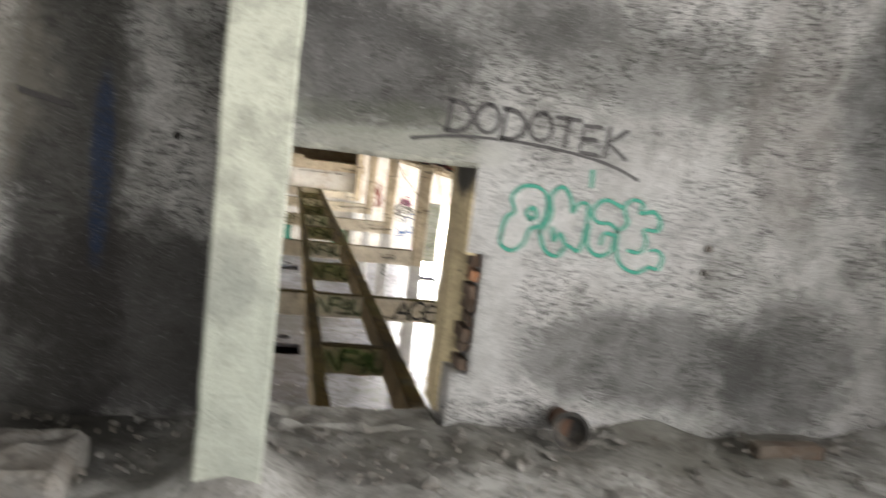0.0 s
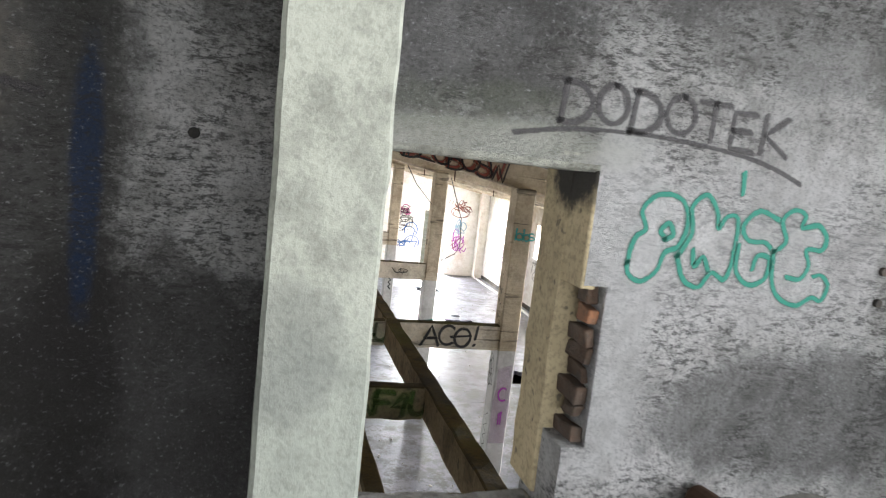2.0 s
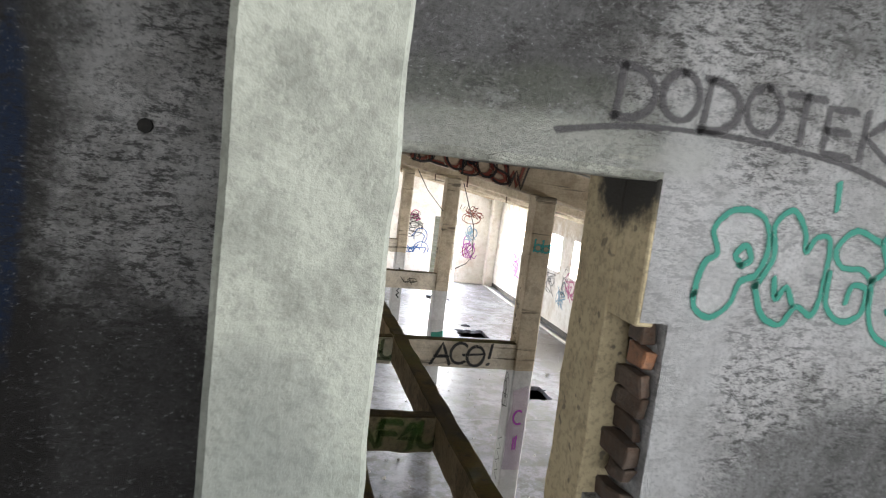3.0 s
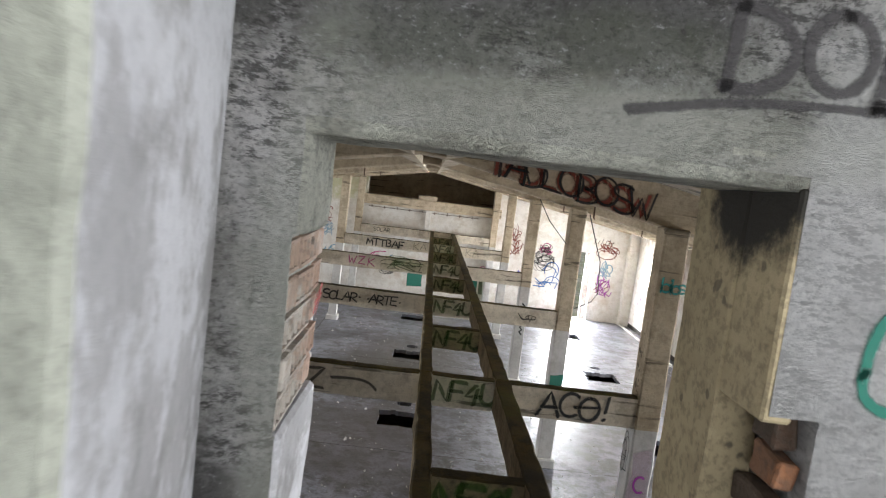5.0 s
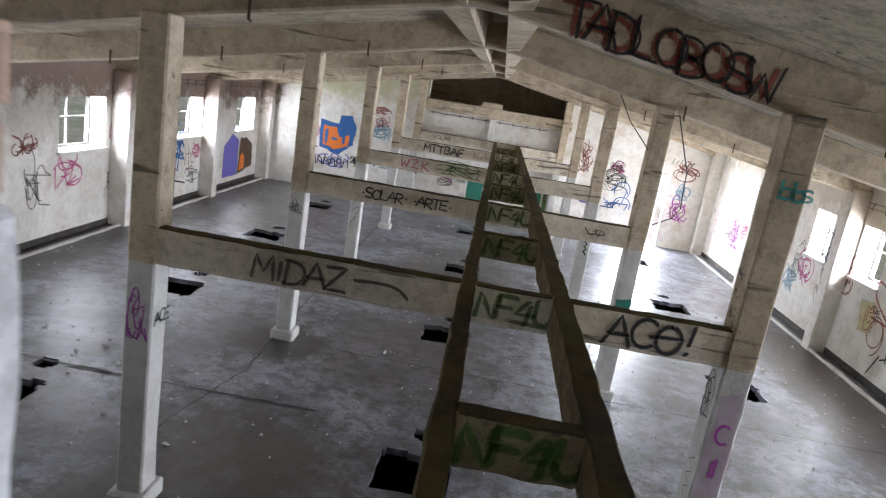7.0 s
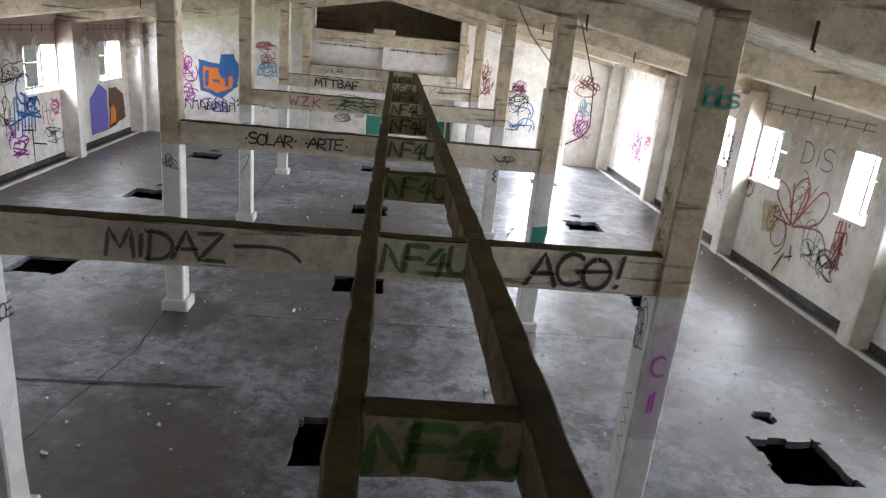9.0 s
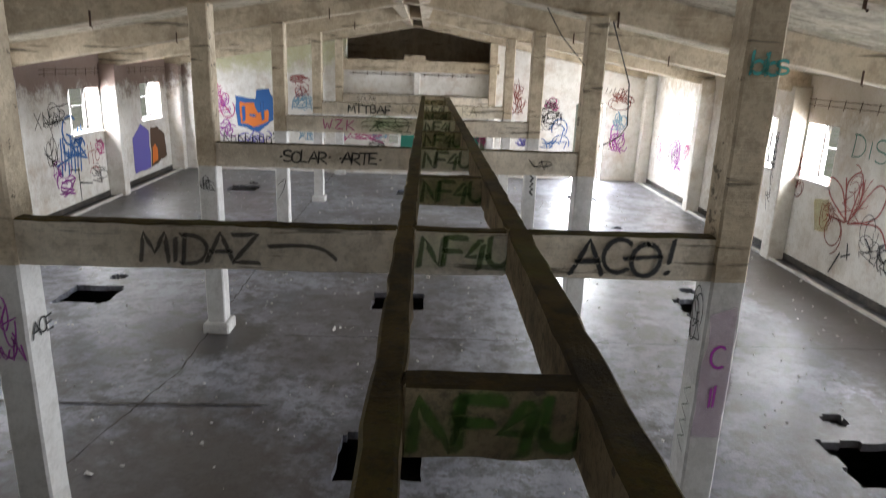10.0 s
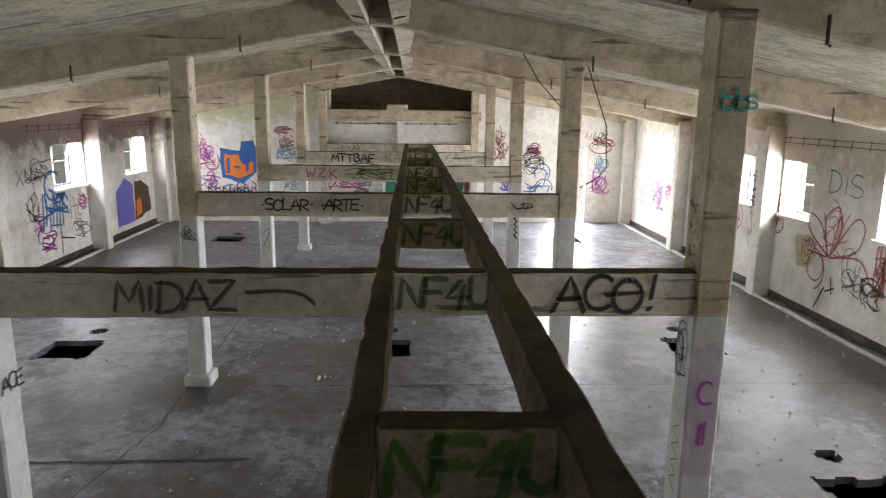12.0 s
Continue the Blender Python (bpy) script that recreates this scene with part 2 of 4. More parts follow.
def plain(name, c, rough=0.5, metal=0.0):
    m, t, p = nodes_of(name)
    n = noise_at(t, 18, 5, 0.7)
    t.links.new(mix(t, band(t, n, 0.35, 0.75), c, tuple(v * 0.55 for v in c)), p.inputs["Base Color"])
    p.inputs["Roughness"].default_value, p.inputs["Metallic"].default_value = rough, metal
    bump(t, p, [(n, 0.2, 0.004)])
    return m


M_IRON = plain("rusty_iron", (0.10, 0.055, 0.035), 0.8, 0.4)
M_FRAME = plain("window_steel", (0.13, 0.12, 0.11), 0.6)
M_CABLE = plain("cable", (0.03, 0.028, 0.025), 0.6)


def spray(name, c, cover=0.95):
    """Sprayed line: dense in the middle, breaking up at the rim and in the grain of the wall."""
    m, t, p = nodes_of(name)
    p.inputs["Base Color"].default_value = (*c, 1)
    p.inputs["Roughness"].default_value = 0.75
    uv = t.nodes.new("ShaderNodeUVMap")
    sep = t.nodes.new("ShaderNodeSeparateXYZ")
    t.links.new(uv.outputs[0], sep.inputs[0])
    g = noise_at(t, 60, 4, 0.8)
    b = noise_at(t, 4, 3, 0.6)
    a = nd(t, "ShaderNodeMath", op="MULTIPLY_ADD")
    t.links.new(g, a.inputs[0])
    a.inputs[1].default_value = 0.9
    t.links.new(sep.outputs[1], a.inputs[2])
    a2 = nd(t, "ShaderNodeMath", op="MULTIPLY_ADD")
    t.links.new(b, a2.inputs[0])
    a2.inputs[1].default_value = 0.5
    t.links.new(a.outputs[0], a2.inputs[2])
    t.links.new(_scaled(t, band(t, a2.outputs[0], 0.75, 1.3), cover), p.inputs["Alpha"])
    return m


S = {k: spray("spray_" + k, c, cov) for k, c, cov in (
    ("black", (0.012, 0.012, 0.013), 0.95), ("faded", (0.05, 0.045, 0.045), 0.75), ("teal", (0.02, 0.20, 0.14), 0.85), ("cyan", (0.05, 0.36, 0.34), 0.9),
    ("red", (0.42, 0.05, 0.04), 0.65), ("pink", (0.60, 0.08, 0.28), 0.75), ("purple", (0.33, 0.03, 0.33), 0.95), ("blue", (0.03, 0.13, 0.38), 0.9),
    ("green", (0.07, 0.21, 0.02), 0.66), ("orange", (0.75, 0.20, 0.03), 0.95), ("yellow", (0.50, 0.42, 0.08), 0.4), ("violet", (0.16, 0.14, 0.50), 0.95),
    ("brown", (0.10, 0.055, 0.03), 0.9), ("white", (0.68, 0.68, 0.66), 0.10), ("lilac", (0.60, 0.42, 0.57), 0.35), ("sky", (0.25, 0.45, 0.60), 0.7), ("rust", (0.28, 0.05, 0.03), 0.7))}


# ---- mesh tools ----
def part(name, bm, material, parent=None, label=""):
    me = bpy.data.meshes.new(name)
    bm.to_mesh(me)
    bm.free()
    mats = material if isinstance(material, (list, tuple)) else [material]
    for mm in mats:
        me.materials.append(mm)
    ob = new(name, me)
    if parent:
        ob.parent = parent
    if label:
        ob["label"] = label
    return ob


def empty(name, label, category, kind="", group=""):
    return tagged(new(name), label, category, group, kind)


def box(bm, x0, y0, z0, x1, y1, z1, mat=0, skip=()):
    v = [bm.verts.new(c) for c in ((x0, y0, z0), (x1, y0, z0), (x1, y1, z0), (x0, y1, z0), (x0, y0, z1), (x1, y0, z1), (x1, y1, z1), (x0, y1, z1))]
    for k, f in (("-z", (3, 2, 1, 0)), ("+z", (4, 5, 6, 7)), ("-y", (0, 1, 5, 4)), ("+x", (1, 2, 6, 5)), ("+y", (2, 3, 7, 6)), ("-x", (3, 0, 4, 7))):
        if k not in skip:
            bm.faces.new([v[i] for i in f]).material_index = mat
    return v


def rough_box(x0, y0, z0, x1, y1, z1, step=0.15, amp=0.006, bevel=0.012, top=None, seed=0, bm=None):
    """A cast block with chipped, uneven edges. top: material index of the upper face."""
    b = bmesh.new()
    box(b, x0, y0, z0, x1, y1, z1)
    bmesh.ops.bevel(b, geom=b.edges[:], offset=bevel, segments=1, affect="EDGES")
    for ax, (lo, hi) in enumerate(((x0, x1), (y0, y1), (z0, z1))):
        n = min(60, int((hi - lo) / step))
        for i in range(1, n):
            co, no = [0, 0, 0], [0, 0, 0]
            co[ax], no[ax] = lo + (hi - lo) * i / n, 1
            bmesh.ops.bisect_plane(b, geom=b.verts[:] + b.edges[:] + b.faces[:], plane_co=co, plane_no=no)
    for v in b.verts:
        p = v.co * 7 + Vector((seed * 3.1, 0, 0))
        k = amp * (2.2 if noise.noise(v.co * 3.3 + Vector((seed, 5, 0))) > 0.28 else 1)
        v.co += Vector((noise.noise(p), noise.noise(p + Vector((9, 0, 0))), noise.noise(p + Vector((0, 9, 0))))) * k
    if top is not None:
        for f in b.faces:
            if f.normal.z > 0.6:
                f.material_index = top
    b.normal_update()
    if bm is None:
        return b
    me = bpy.data.meshes.new("tmp")
    b.to_mesh(me)
    b.free()
    bm.from_mesh(me)
    bpy.data.meshes.remove(me)
    return bm


def pierced(bm, axis, at0, at1, u0, u1, z0, z1, holes):
    """A wall across axis from at0 to at1 over u0..u1 and z0..z1, with rectangular holes (ua, ub, za, zb) through it."""
    us = sorted({u0, u1, *[h[0] for h in holes], *[h[1] for h in holes]})
    zs = sorted({z0, z1, *[h[2] for h in holes], *[h[3] for h in holes]})
    solid = lambda i, j: 0 <= i < len(us) - 1 and 0 <= j < len(zs) - 1 and not any(
        h[0] <= (us[i] + us[i + 1]) / 2 <= h[1] and h[2] <= (zs[j] + zs[j + 1]) / 2 <= h[3] for h in holes)
    for i in range(len(us) - 1):
        for j in range(len(zs) - 1):
            if not solid(i, j):
                continue
            if axis == "y":
                skip = [k for k, a, b in (("-x", i - 1, j), ("+x", i + 1, j), ("-z", i, j - 1), ("+z", i, j + 1)) if solid(a, b)]
                box(bm, us[i], at0, zs[j], us[i + 1], at1, zs[j + 1], skip=skip)
            else:
                skip = [k for k, a, b in (("-y", i - 1, j), ("+y", i + 1, j), ("-z", i, j - 1), ("+z", i, j + 1)) if solid(a, b)]
                box(bm, at0, us[i], zs[j], at1, us[i + 1], zs[j + 1], skip=skip)
    bmesh.ops.remove_doubles(bm, verts=bm.verts[:], dist=1e-4)
    return bm


def ribbon(bm, pts, width, place, lay):
    """A brush line through 2D points; place maps (u, v) to the wall. The rim carries v = 0 and the middle v = 1."""
    P = [Vector(p) for p in pts]
    dense = []
    for a, b in zip(P, P[1:]):
        n = max(1, int((b - a).length / (width * 1.2)))
        dense += [a.lerp(b, i / n) for i in range(n)]
    dense.append(P[-1])
    d0, d1 = (dense[0] - dense[1]).normalized(), (dense[-1] - dense[-2]).normalized()
    dense = [dense[0] + d0 * width * 0.5] + dense + [dense[-1] + d1 * width * 0.5]
    rows = []
    for i, p in enumerate(dense):
        d = (dense[min(i + 1, len(dense) - 1)] - dense[max(i - 1, 0)])
        d = d.normalized() if d.length > 1e-6 else Vector((1, 0))
        nrm = Vector((-d.y, d.x)) * width * 0.5 * (1 + 0.25 * noise.noise(Vector((p.x * 9, p.y * 9, 3))))
        rim = i in (0, len(dense) - 1)
        rows.append([(bm.verts.new(place(*(p + nrm))), 0), (bm.verts.new(place(*p)), 0 if rim else 1), (bm.verts.new(place(*(p - nrm))), 0)])
    for r, s in zip(rows, rows[1:]):
        for k in (0, 1):
            quad = (r[k], r[k + 1], s[k + 1], s[k])
            f = bm.faces.new([q[0] for q in quad])
            for loop, q in zip(f.loops, quad):
                loop[lay].uv = (0, q[1])


def arc(cx, cy, rx, ry, a0, a1, n=14):
    return [(cx + rx * math.cos(radians(a0 + (a1 - a0) * i / n)), cy + ry * math.sin(radians(a0 + (a1 - a0) * i / n))) for i in range(n + 1)]


GLYPH = {
    "A": [[(0, 0), (.45, 1), (.9, 0)], [(.15, .35), (.8, .38)]], "C": [arc(.5, .5, .45, .5, 50, 310)], "O": [arc(.45, .5, .42, .48, 90, 450, 20)],
    "D": [[(.05, 0), (.1, 1)], [(0, 1), *arc(.25, .5, .6, .5, 85, -85, 10), (0, 0)]], "T": [[(.45, 0), (.45, 1)], [(0, .97), (.9, 1)]],
    "E": [[(.75, 1), (.1, .97), (.08, .03), (.8, 0)], [(.1, .5), (.65, .52)]], "K": [[(.08, 0), (.1, 1)], [(.8, 1), (.15, .48), (.9, 0)]],
    "M": [[(0, 0), (.1, 1), (.45, .3), (.8, 1), (.92, 0)]], "I": [[(.3, 0), (.32, .75)]], "Z": [[(.05, .97), (.85, 1), (.05, .03), (.9, 0)]],
    "S": [arc(.45, .75, .38, .25, 40, 270, 10) + arc(.45, .25, .4, .25, 90, -140, 10)], "L": [[(.1, 1), (.08, .02), (.75, 0)]],
    "R": [[(.1, 0), (.1, 1)], [(.1, 1), *arc(.4, .74, .35, .25, 90, -90, 8), (.15, .48), (.85, 0)]], "N": [[(.05, 0), (.1, 1), (.75, 0), (.85, 1)]],
    "F": [[(.1, 0), (.1, 1), (.8, .98)], [(.1, .5), (.65, .5)]], "U": [[(.05, 1), *arc(.42, .35, .36, .35, 180, 360, 10), (.82, 1)]],
    "b": [[(.1, 1), (.1, 0)], arc(.42, .3, .32, .3, 180, 540, 14)], "i": [[(.3, 0), (.3, .6)], [(.3, .85), (.3, .9)]], "s": [arc(.4, .45, .28, .17, 40, 270, 8) + arc(.4, .14, .3, .15, 90, -140, 8)],
    "!": [[(.35, 1), (.3, .35)], [(.28, .02), (.3, .06)]], "W": [[(0, 1), (.2, 0), (.45, .7), (.7, 0), (.95, 1)]], "B": [[(.1, 0), (.1, 1), *arc(.3, .75, .4, .25, 90, -90, 8), *arc(.3, .25, .5, .25, 90, -90, 8), (.1, 0)]],
    "4": [[(.5, 1), (.05, .42), (.85, .45)], [(.62, .8), (.55, 0)]], "X": [[(.05, 1), (.8, 0)], [(.8, 1), (.05, 0)]],
    ".": [[(.3, .45), (.36, .5)]], " ": []}


def wall_place(kind, at, flip=1):
    """(u, v) to a point on a wall: kind 'y' runs along x, kind 'x' along y."""
    return (lambda u, v: (u, at, v)) if kind == "y" else (lambda u, v: (at, u, v))


def graffiti(parent, colour, strokes, width, place, label=""):
    bm = bmesh.new()
    lay = bm.loops.layers.uv.new("UVMap")
    for s in strokes:
        ribbon(bm, s, width, place, lay)
    return part("graffiti", bm, S[colour], parent, label)


def lettering(text, u, v, size, slant=0.0, advance=0.95, bend=0.0, mirror=1):
    """Strokes of a line of hand-written capitals, from (u, v)."""
    out, n, ox = [], len(text), -advance
    wide = lambda ch: advance * (0.62 if ch in "I!i. " else 1.0)
    for i, ch in enumerate(text):
        ox = ox + wide(text[i - 1]) if i else 0.0
        k = (i + 0.5) / n
        for s in GLYPH[ch]:
            out.append([(u + mirror * size * (ox + x + slant * y), v + size * (y + 0.06 * math.sin(i * 2.3)) + bend * 4 * k * (1 - k)) for x, y in s])
    return out


def paint_patch(parent, colour, outline, place, label=""):
    """A filled area of paint with a wavering rim."""
    bm = bmesh.new()
    lay = bm.loops.layers.uv.new("UVMap")
    c = Vector((sum(p[0] for p in outline) / len(outline), sum(p[1] for p in outline) / len(outline)))
    rim = []
    for a, b in zip(outline, outline[1:] + outline[:1]):
        for i in range(5):
            p = Vector(a).lerp(Vector(b), i / 5)
            rim.append(p + Vector((noise.noise(Vector((p.x * 4, p.y * 4, 1))), noise.noise(Vector((p.x * 4, p.y * 4, 7))))) * 0.05)
    inner = [c.lerp(p, 0.9) for p in rim]
    vr, vi, vc = [bm.verts.new(place(*p)) for p in rim], [bm.verts.new(place(*p)) for p in inner], bm.verts.new(place(*c))
    for i in range(len(rim)):
        j = (i + 1) % len(rim)
        for vs, val in (((vr[i], vr[j], vi[j], vi[i]), (0, 0, 1, 1)), ((vi[i], vi[j], vc), (1, 1, 1))):
            f = bm.faces.new(vs)
            for loop, q in zip(f.loops, val):
                loop[lay].uv = (0, q)
    return part("painted_patch", bm, S[colour], parent, label)


def scribble(rng, u, v, w, h, loops=3):
    """A tag that cannot be read: looping strokes in a field."""
    out = []
    for _ in range(loops):
        x, y = u + rng.uniform(0, w * .5), v + rng.uniform(0, h * .6)
        rx, ry = w * rng.uniform(.15, .35), h * rng.uniform(.2, .45)
        a = rng.uniform(0, 360)
        out.append(arc(x + rx, y + ry, rx, ry, a, a + rng.uniform(150, 330), 10))
        out.append([(u + rng.uniform(0, w), v + rng.uniform(0, h)) for _ in range(3)])
    return out


def tube(bm, pts, r, n=6):
    rings = []
    for i, p in enumerate(pts):
        d = (Vector(pts[min(i + 1, len(pts) - 1)]) - Vector(pts[max(i - 1, 0)])).normalized()
        a = d.orthogonal().normalized()
        b = d.cross(a)
        rings.append([bm.verts.new(Vector(p) + a * r * math.cos(k * 2 * math.pi / n) + b * r * math.sin(k * 2 * math.pi / n)) for k in range(n)])
    for r0, r1 in zip(rings, rings[1:]):
        for k in range(n):
            bm.faces.new((r0[k], r0[(k + 1) % n], r1[(k + 1) % n], r1[k]))
    for ring in (rings[0], rings[-1]):
        bm.faces.new(ring)
    bmesh.ops.recalc_face_normals(bm, faces=bm.faces[:])
    return bm


# ---- setting: outside ground ----
bm = bmesh.new()
bmesh.ops.create_grid(bm, x_segments=8, y_segments=8, size=400, matrix=Matrix.Translation((0, 0, FL - 1.1)))
tagged(part("ground", bm, M_GROUND), "dry grassy ground around the building", "ground", kind="structure")

# ---- setting: the room with the opening ----
RX0, RX1, RY0, RH = -3.6, 4.35, -3.4, 3.1
bm = bmesh.new()
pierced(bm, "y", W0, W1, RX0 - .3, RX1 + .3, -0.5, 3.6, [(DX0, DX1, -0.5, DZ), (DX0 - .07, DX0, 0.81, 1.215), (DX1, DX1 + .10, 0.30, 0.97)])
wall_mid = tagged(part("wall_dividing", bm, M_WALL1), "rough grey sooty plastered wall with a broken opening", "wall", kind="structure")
bm = bmesh.new()
pierced(bm, "x", RX1, RX1 + .3, RY0, W0, -0.5, 3.6, [(-2.2, 2.6, 0.9, 2.6)])
tagged(part("wall_east_room", bm, M_ROOM), "grey plastered wall with a wide open window", "wall", kind="structure")
bm = bmesh.new()
pierced(bm, "y", RY0 - .3, RY0, RX0 - .3, RX1 + .3, -0.5, 3.6, [(-2.4, 3.2, 0.7, 2.7)])
tagged(part("wall_south_room", bm, M_ROOM), "grey plastered wall with wide openings", "wall", kind="structure")
bm = bmesh.new()
box(bm, RX0 - .3, RY0, -0.5, RX0, W0, 3.6)
tagged(part("wall_west_room", bm, M_ROOM), "grey plastered wall", "wall", kind="structure")
bm = bmesh.new()
box(bm, RX0, RY0, RH, RX1, W0, RH + .25)
tagged(part("ceiling_room", bm, M_ROOM), "grey concrete ceiling", "ceiling", kind="structure")


def uneven_floor():
    bm = bmesh.new()
    n = 90
    bmesh.ops.create_grid(bm, x_segments=n, y_segments=n, size=0.5)
    for v in bm.verts:
        x, y = RX0 + (v.co.x + .5) * (RX1 - RX0), RY0 + (v.co.y + .5) * (W0 - RY0)
        heap = 0.10 * max(0, 1 - abs(y - W0) / 0.6) if not 0.25 < x < 1.3 else 0
        heap += 0.22 * max(0, 1 - math.hypot((x - .1) / 0.55, (y - 3.9) / .5)) if x < .5 else 0
        v.co = (x, y, -0.02 + 0.035 * noise.noise(Vector((x * 3, y * 3, 0))) + heap * (0.5 + noise.noise(Vector((x * 2, y, 4)))))
    return bm


floor_room = tagged(part("floor_room", uneven_floor(), M_FLOOR1), "dusty concrete floor strewn with rubble", "floor", kind="structure")
sill = rough_box(DX0 + .01, W0 - .05, -0.5, DX1 - .01, W1 - .12, 0.0, amp=0.03, step=0.06, bevel=0.03)
tagged(part("threshold", sill, M_FLOOR1), "broken dusty concrete threshold", "threshold", kind="structure")
ledge = rough_box(-1.6, W1, RT - .3, 2.6, W1 + .5, RT - .01, amp=0.012)
tagged(part("ledge", ledge, M_BEAMTOP), "mossy concrete ledge below the opening", "ledge", kind="structure")

# lining of the opening, with the broken edge that shows the brickwork
bm = bmesh.new()
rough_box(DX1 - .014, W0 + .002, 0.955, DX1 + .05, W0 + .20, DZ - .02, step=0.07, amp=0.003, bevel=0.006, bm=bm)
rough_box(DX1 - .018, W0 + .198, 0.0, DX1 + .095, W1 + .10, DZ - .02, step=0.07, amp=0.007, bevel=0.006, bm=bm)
part("reveal", bm, M_JAMB, wall_mid, "ochre plastered reveal with a sooty black stain")
rng = random.Random(4)
for k in range(8):
    z = 0.305 + k * 0.082
    d = rng.uniform(0.0, 0.03) + (.012 if k == 6 else 0)
    b = rough_box(DX1 + .04 + d, W0 + .02 + rng.uniform(0, .03), z, DX1 + .098, W0 + .205 - (.06 if k > 5 else 0), z + 0.072, step=0.03, amp=0.02, bevel=0.006, seed=k + 20)
    part("brick", b, M_BROKEN if k != 6 else M_ORANGE, wall_mid)
bm = bmesh.new()
rough_box(DX0 - .03, W0 + .004, DZ - .03, DX1 + .04, W1 + .02, DZ + .05, step=0.06, amp=0.006, bevel=0.012, bm=bm)
part("lintel", bm, M_PALE, wall_mid, "uneven plaster lintel")
bm = bmesh.new()
rough_box(DX0 - .04, W0 + .012, 1.205, DX0 + .006, W1, DZ - .02, step=0.07, amp=0.012, bevel=0.01, bm=bm)
part("reveal", bm, M_PALE, wall_mid, "patched plaster reveal above bare bricks")

# pier beside the opening: it stands slightly skew to the wall
bm = rough_box(-.132, 3.712, -0.1, .132, W0 - .003, RH + .05, step=0.06, amp=0.004, bevel=0.012, seed=3)
for v in bm.verts:
    k = (v.co.y - 3.712) / (W0 - 3.712)
    v.co.x = .188 + v.co.x * (1 - .63 * k) - .083 * k
bm.normal_update()
# the +x side gets the whiter material, its light painted in
for fc in bm.faces:
    fc.material_index = int(fc.normal.x > .9)
pier = part("concrete_pier", bm, [M_COLUMN1, M_PIERSIDE])
tagged(pier, "pale cream painted concrete pier with chipped paint", "pier", kind="structure")

# ---- setting: the hall ----
PITS = [(x, y) for y in (10.26, 14.2, 18.33, 22.45) for x in (-3.97, 0.43, 4.95)]


def hall_floor():
    """One slab with broken openings and small round drains."""
    bm = bmesh.new()
    s = 0.05
    nx, ny = int((WX1 - WX0) / s), int((YF - W1) / s)
    grid = {}

    def hollow(i, j):
        x, y = WX0 + (i + .5) * s, W1 + (j + .5) * s
        k = 0.05 * noise.noise(Vector((x * 5, y * 5, 2)))
        for px, py in PITS:
            if abs(x - px) < 0.37 + k and abs(y - py) < 0.36 + k:
                return True
            if (x - px - .05) ** 2 + (y - py - .78) ** 2 < 0.017:
                return True
        return False

    def vert(i, j):
        if (i, j) not in grid:
            x, y = WX0 + i * (WX1 - WX0) / nx, W1 + j * (YF - W1) / ny
            w = Vector((noise.noise(Vector((x * 6, y * 6, 5))), noise.noise(Vector((x * 6, y * 6, 8))), 0)) * 0.03
            grid[i, j] = bm.verts.new((x + (w.x if 0 < i < nx else 0), y + (w.y if 0 < j < ny else 0), FL + 0.008 * noise.noise(Vector((x, y, 0)))))
        return grid[i, j]

    for i in range(nx):
        for j in range(ny):
            if not hollow(i, j):
                bm.faces.new((vert(i, j), vert(i + 1, j), vert(i + 1, j + 1), vert(i, j + 1)))
    rim = [e for e in bm.edges if e.is_boundary]
    new_geo = bmesh.ops.extrude_edge_only(bm, edges=rim)["geom"]
    for v in new_geo:
        if isinstance(v, bmesh.types.BMVert):
            v.co.z -= 0.08
    bmesh.ops.recalc_face_normals(bm, faces=bm.faces[:])
    return bm


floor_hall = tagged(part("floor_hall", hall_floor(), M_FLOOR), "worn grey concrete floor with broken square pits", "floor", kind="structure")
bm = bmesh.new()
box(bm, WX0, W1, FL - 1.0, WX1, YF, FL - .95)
tagged(part("floor_pit_bottom", bm, M_PIT), "dark layer below the floor slab", "floor", kind="structure")

# windows: stretches along y on both long walls, sill and head
SILL, HEAD = -1.17, -0.20
WIN_R = [(6.0, 6.9), (7.7, 8.6), (9.7, 10.5), (11.7, 12.65), (13.72, 14.3), (15.98, 16.90), (17.95, 18.75), (19.5, 20.4), (22.0, 22.7), (23.1, 24.0)]
WIN_L = [(a, a + 1.38) for a in (7.6, 11.4, 15.4, 19.62, 23.25)]
TOPW = 0.62
walls = {}
for name, at0, at1, wins in (("wall_east", WX1, WX1 + .42, WIN_R), ("wall_west", WX0 - .42, WX0, WIN_L)):
    bm = bmesh.new()
    pierced(bm, "x", at0, at1, W0, YF + .4, FL - 1.2, TOPW, [(a, b, SILL, HEAD) for a, b in wins])
    walls[name] = tagged(part(name, bm, M_HWALL), "whitewashed hall wall covered in graffiti", "wall", kind="structure")
bm = bmesh.new()
pierced(bm, "y", YF, YF + .4, WX0 - .42, WX1 + .42, FL - 1.2, 2.6, [(-1.6, 2.68, 0.62, 1.95), (5.3, 6.2, FL - .02, -0.46), (-0.35, -0.05, -1.83, -1.55)])
wall_far = tagged(part("wall_north", bm, M_HWALL), "whitewashed end wall with a dark loft opening", "wall", kind="structure")
bm = bmesh.new()
pierced(bm, "y", W1 - .3, W1 - .004, WX0 - .42, WX1 + .42, FL - 1.2, 2.6, [(RX0 - .3, RX1 + .3, -0.5, 2.6)])
box(bm, RX0 - .3, W1 - .3, FL - 1.2, RX1 + .3, W1 - .004, -0.5, skip=("-x", "+x"))
tagged(part("wall_south_hall", bm, M_HWALL), "whitewashed hall wall below the opening", "wall", kind="structure")
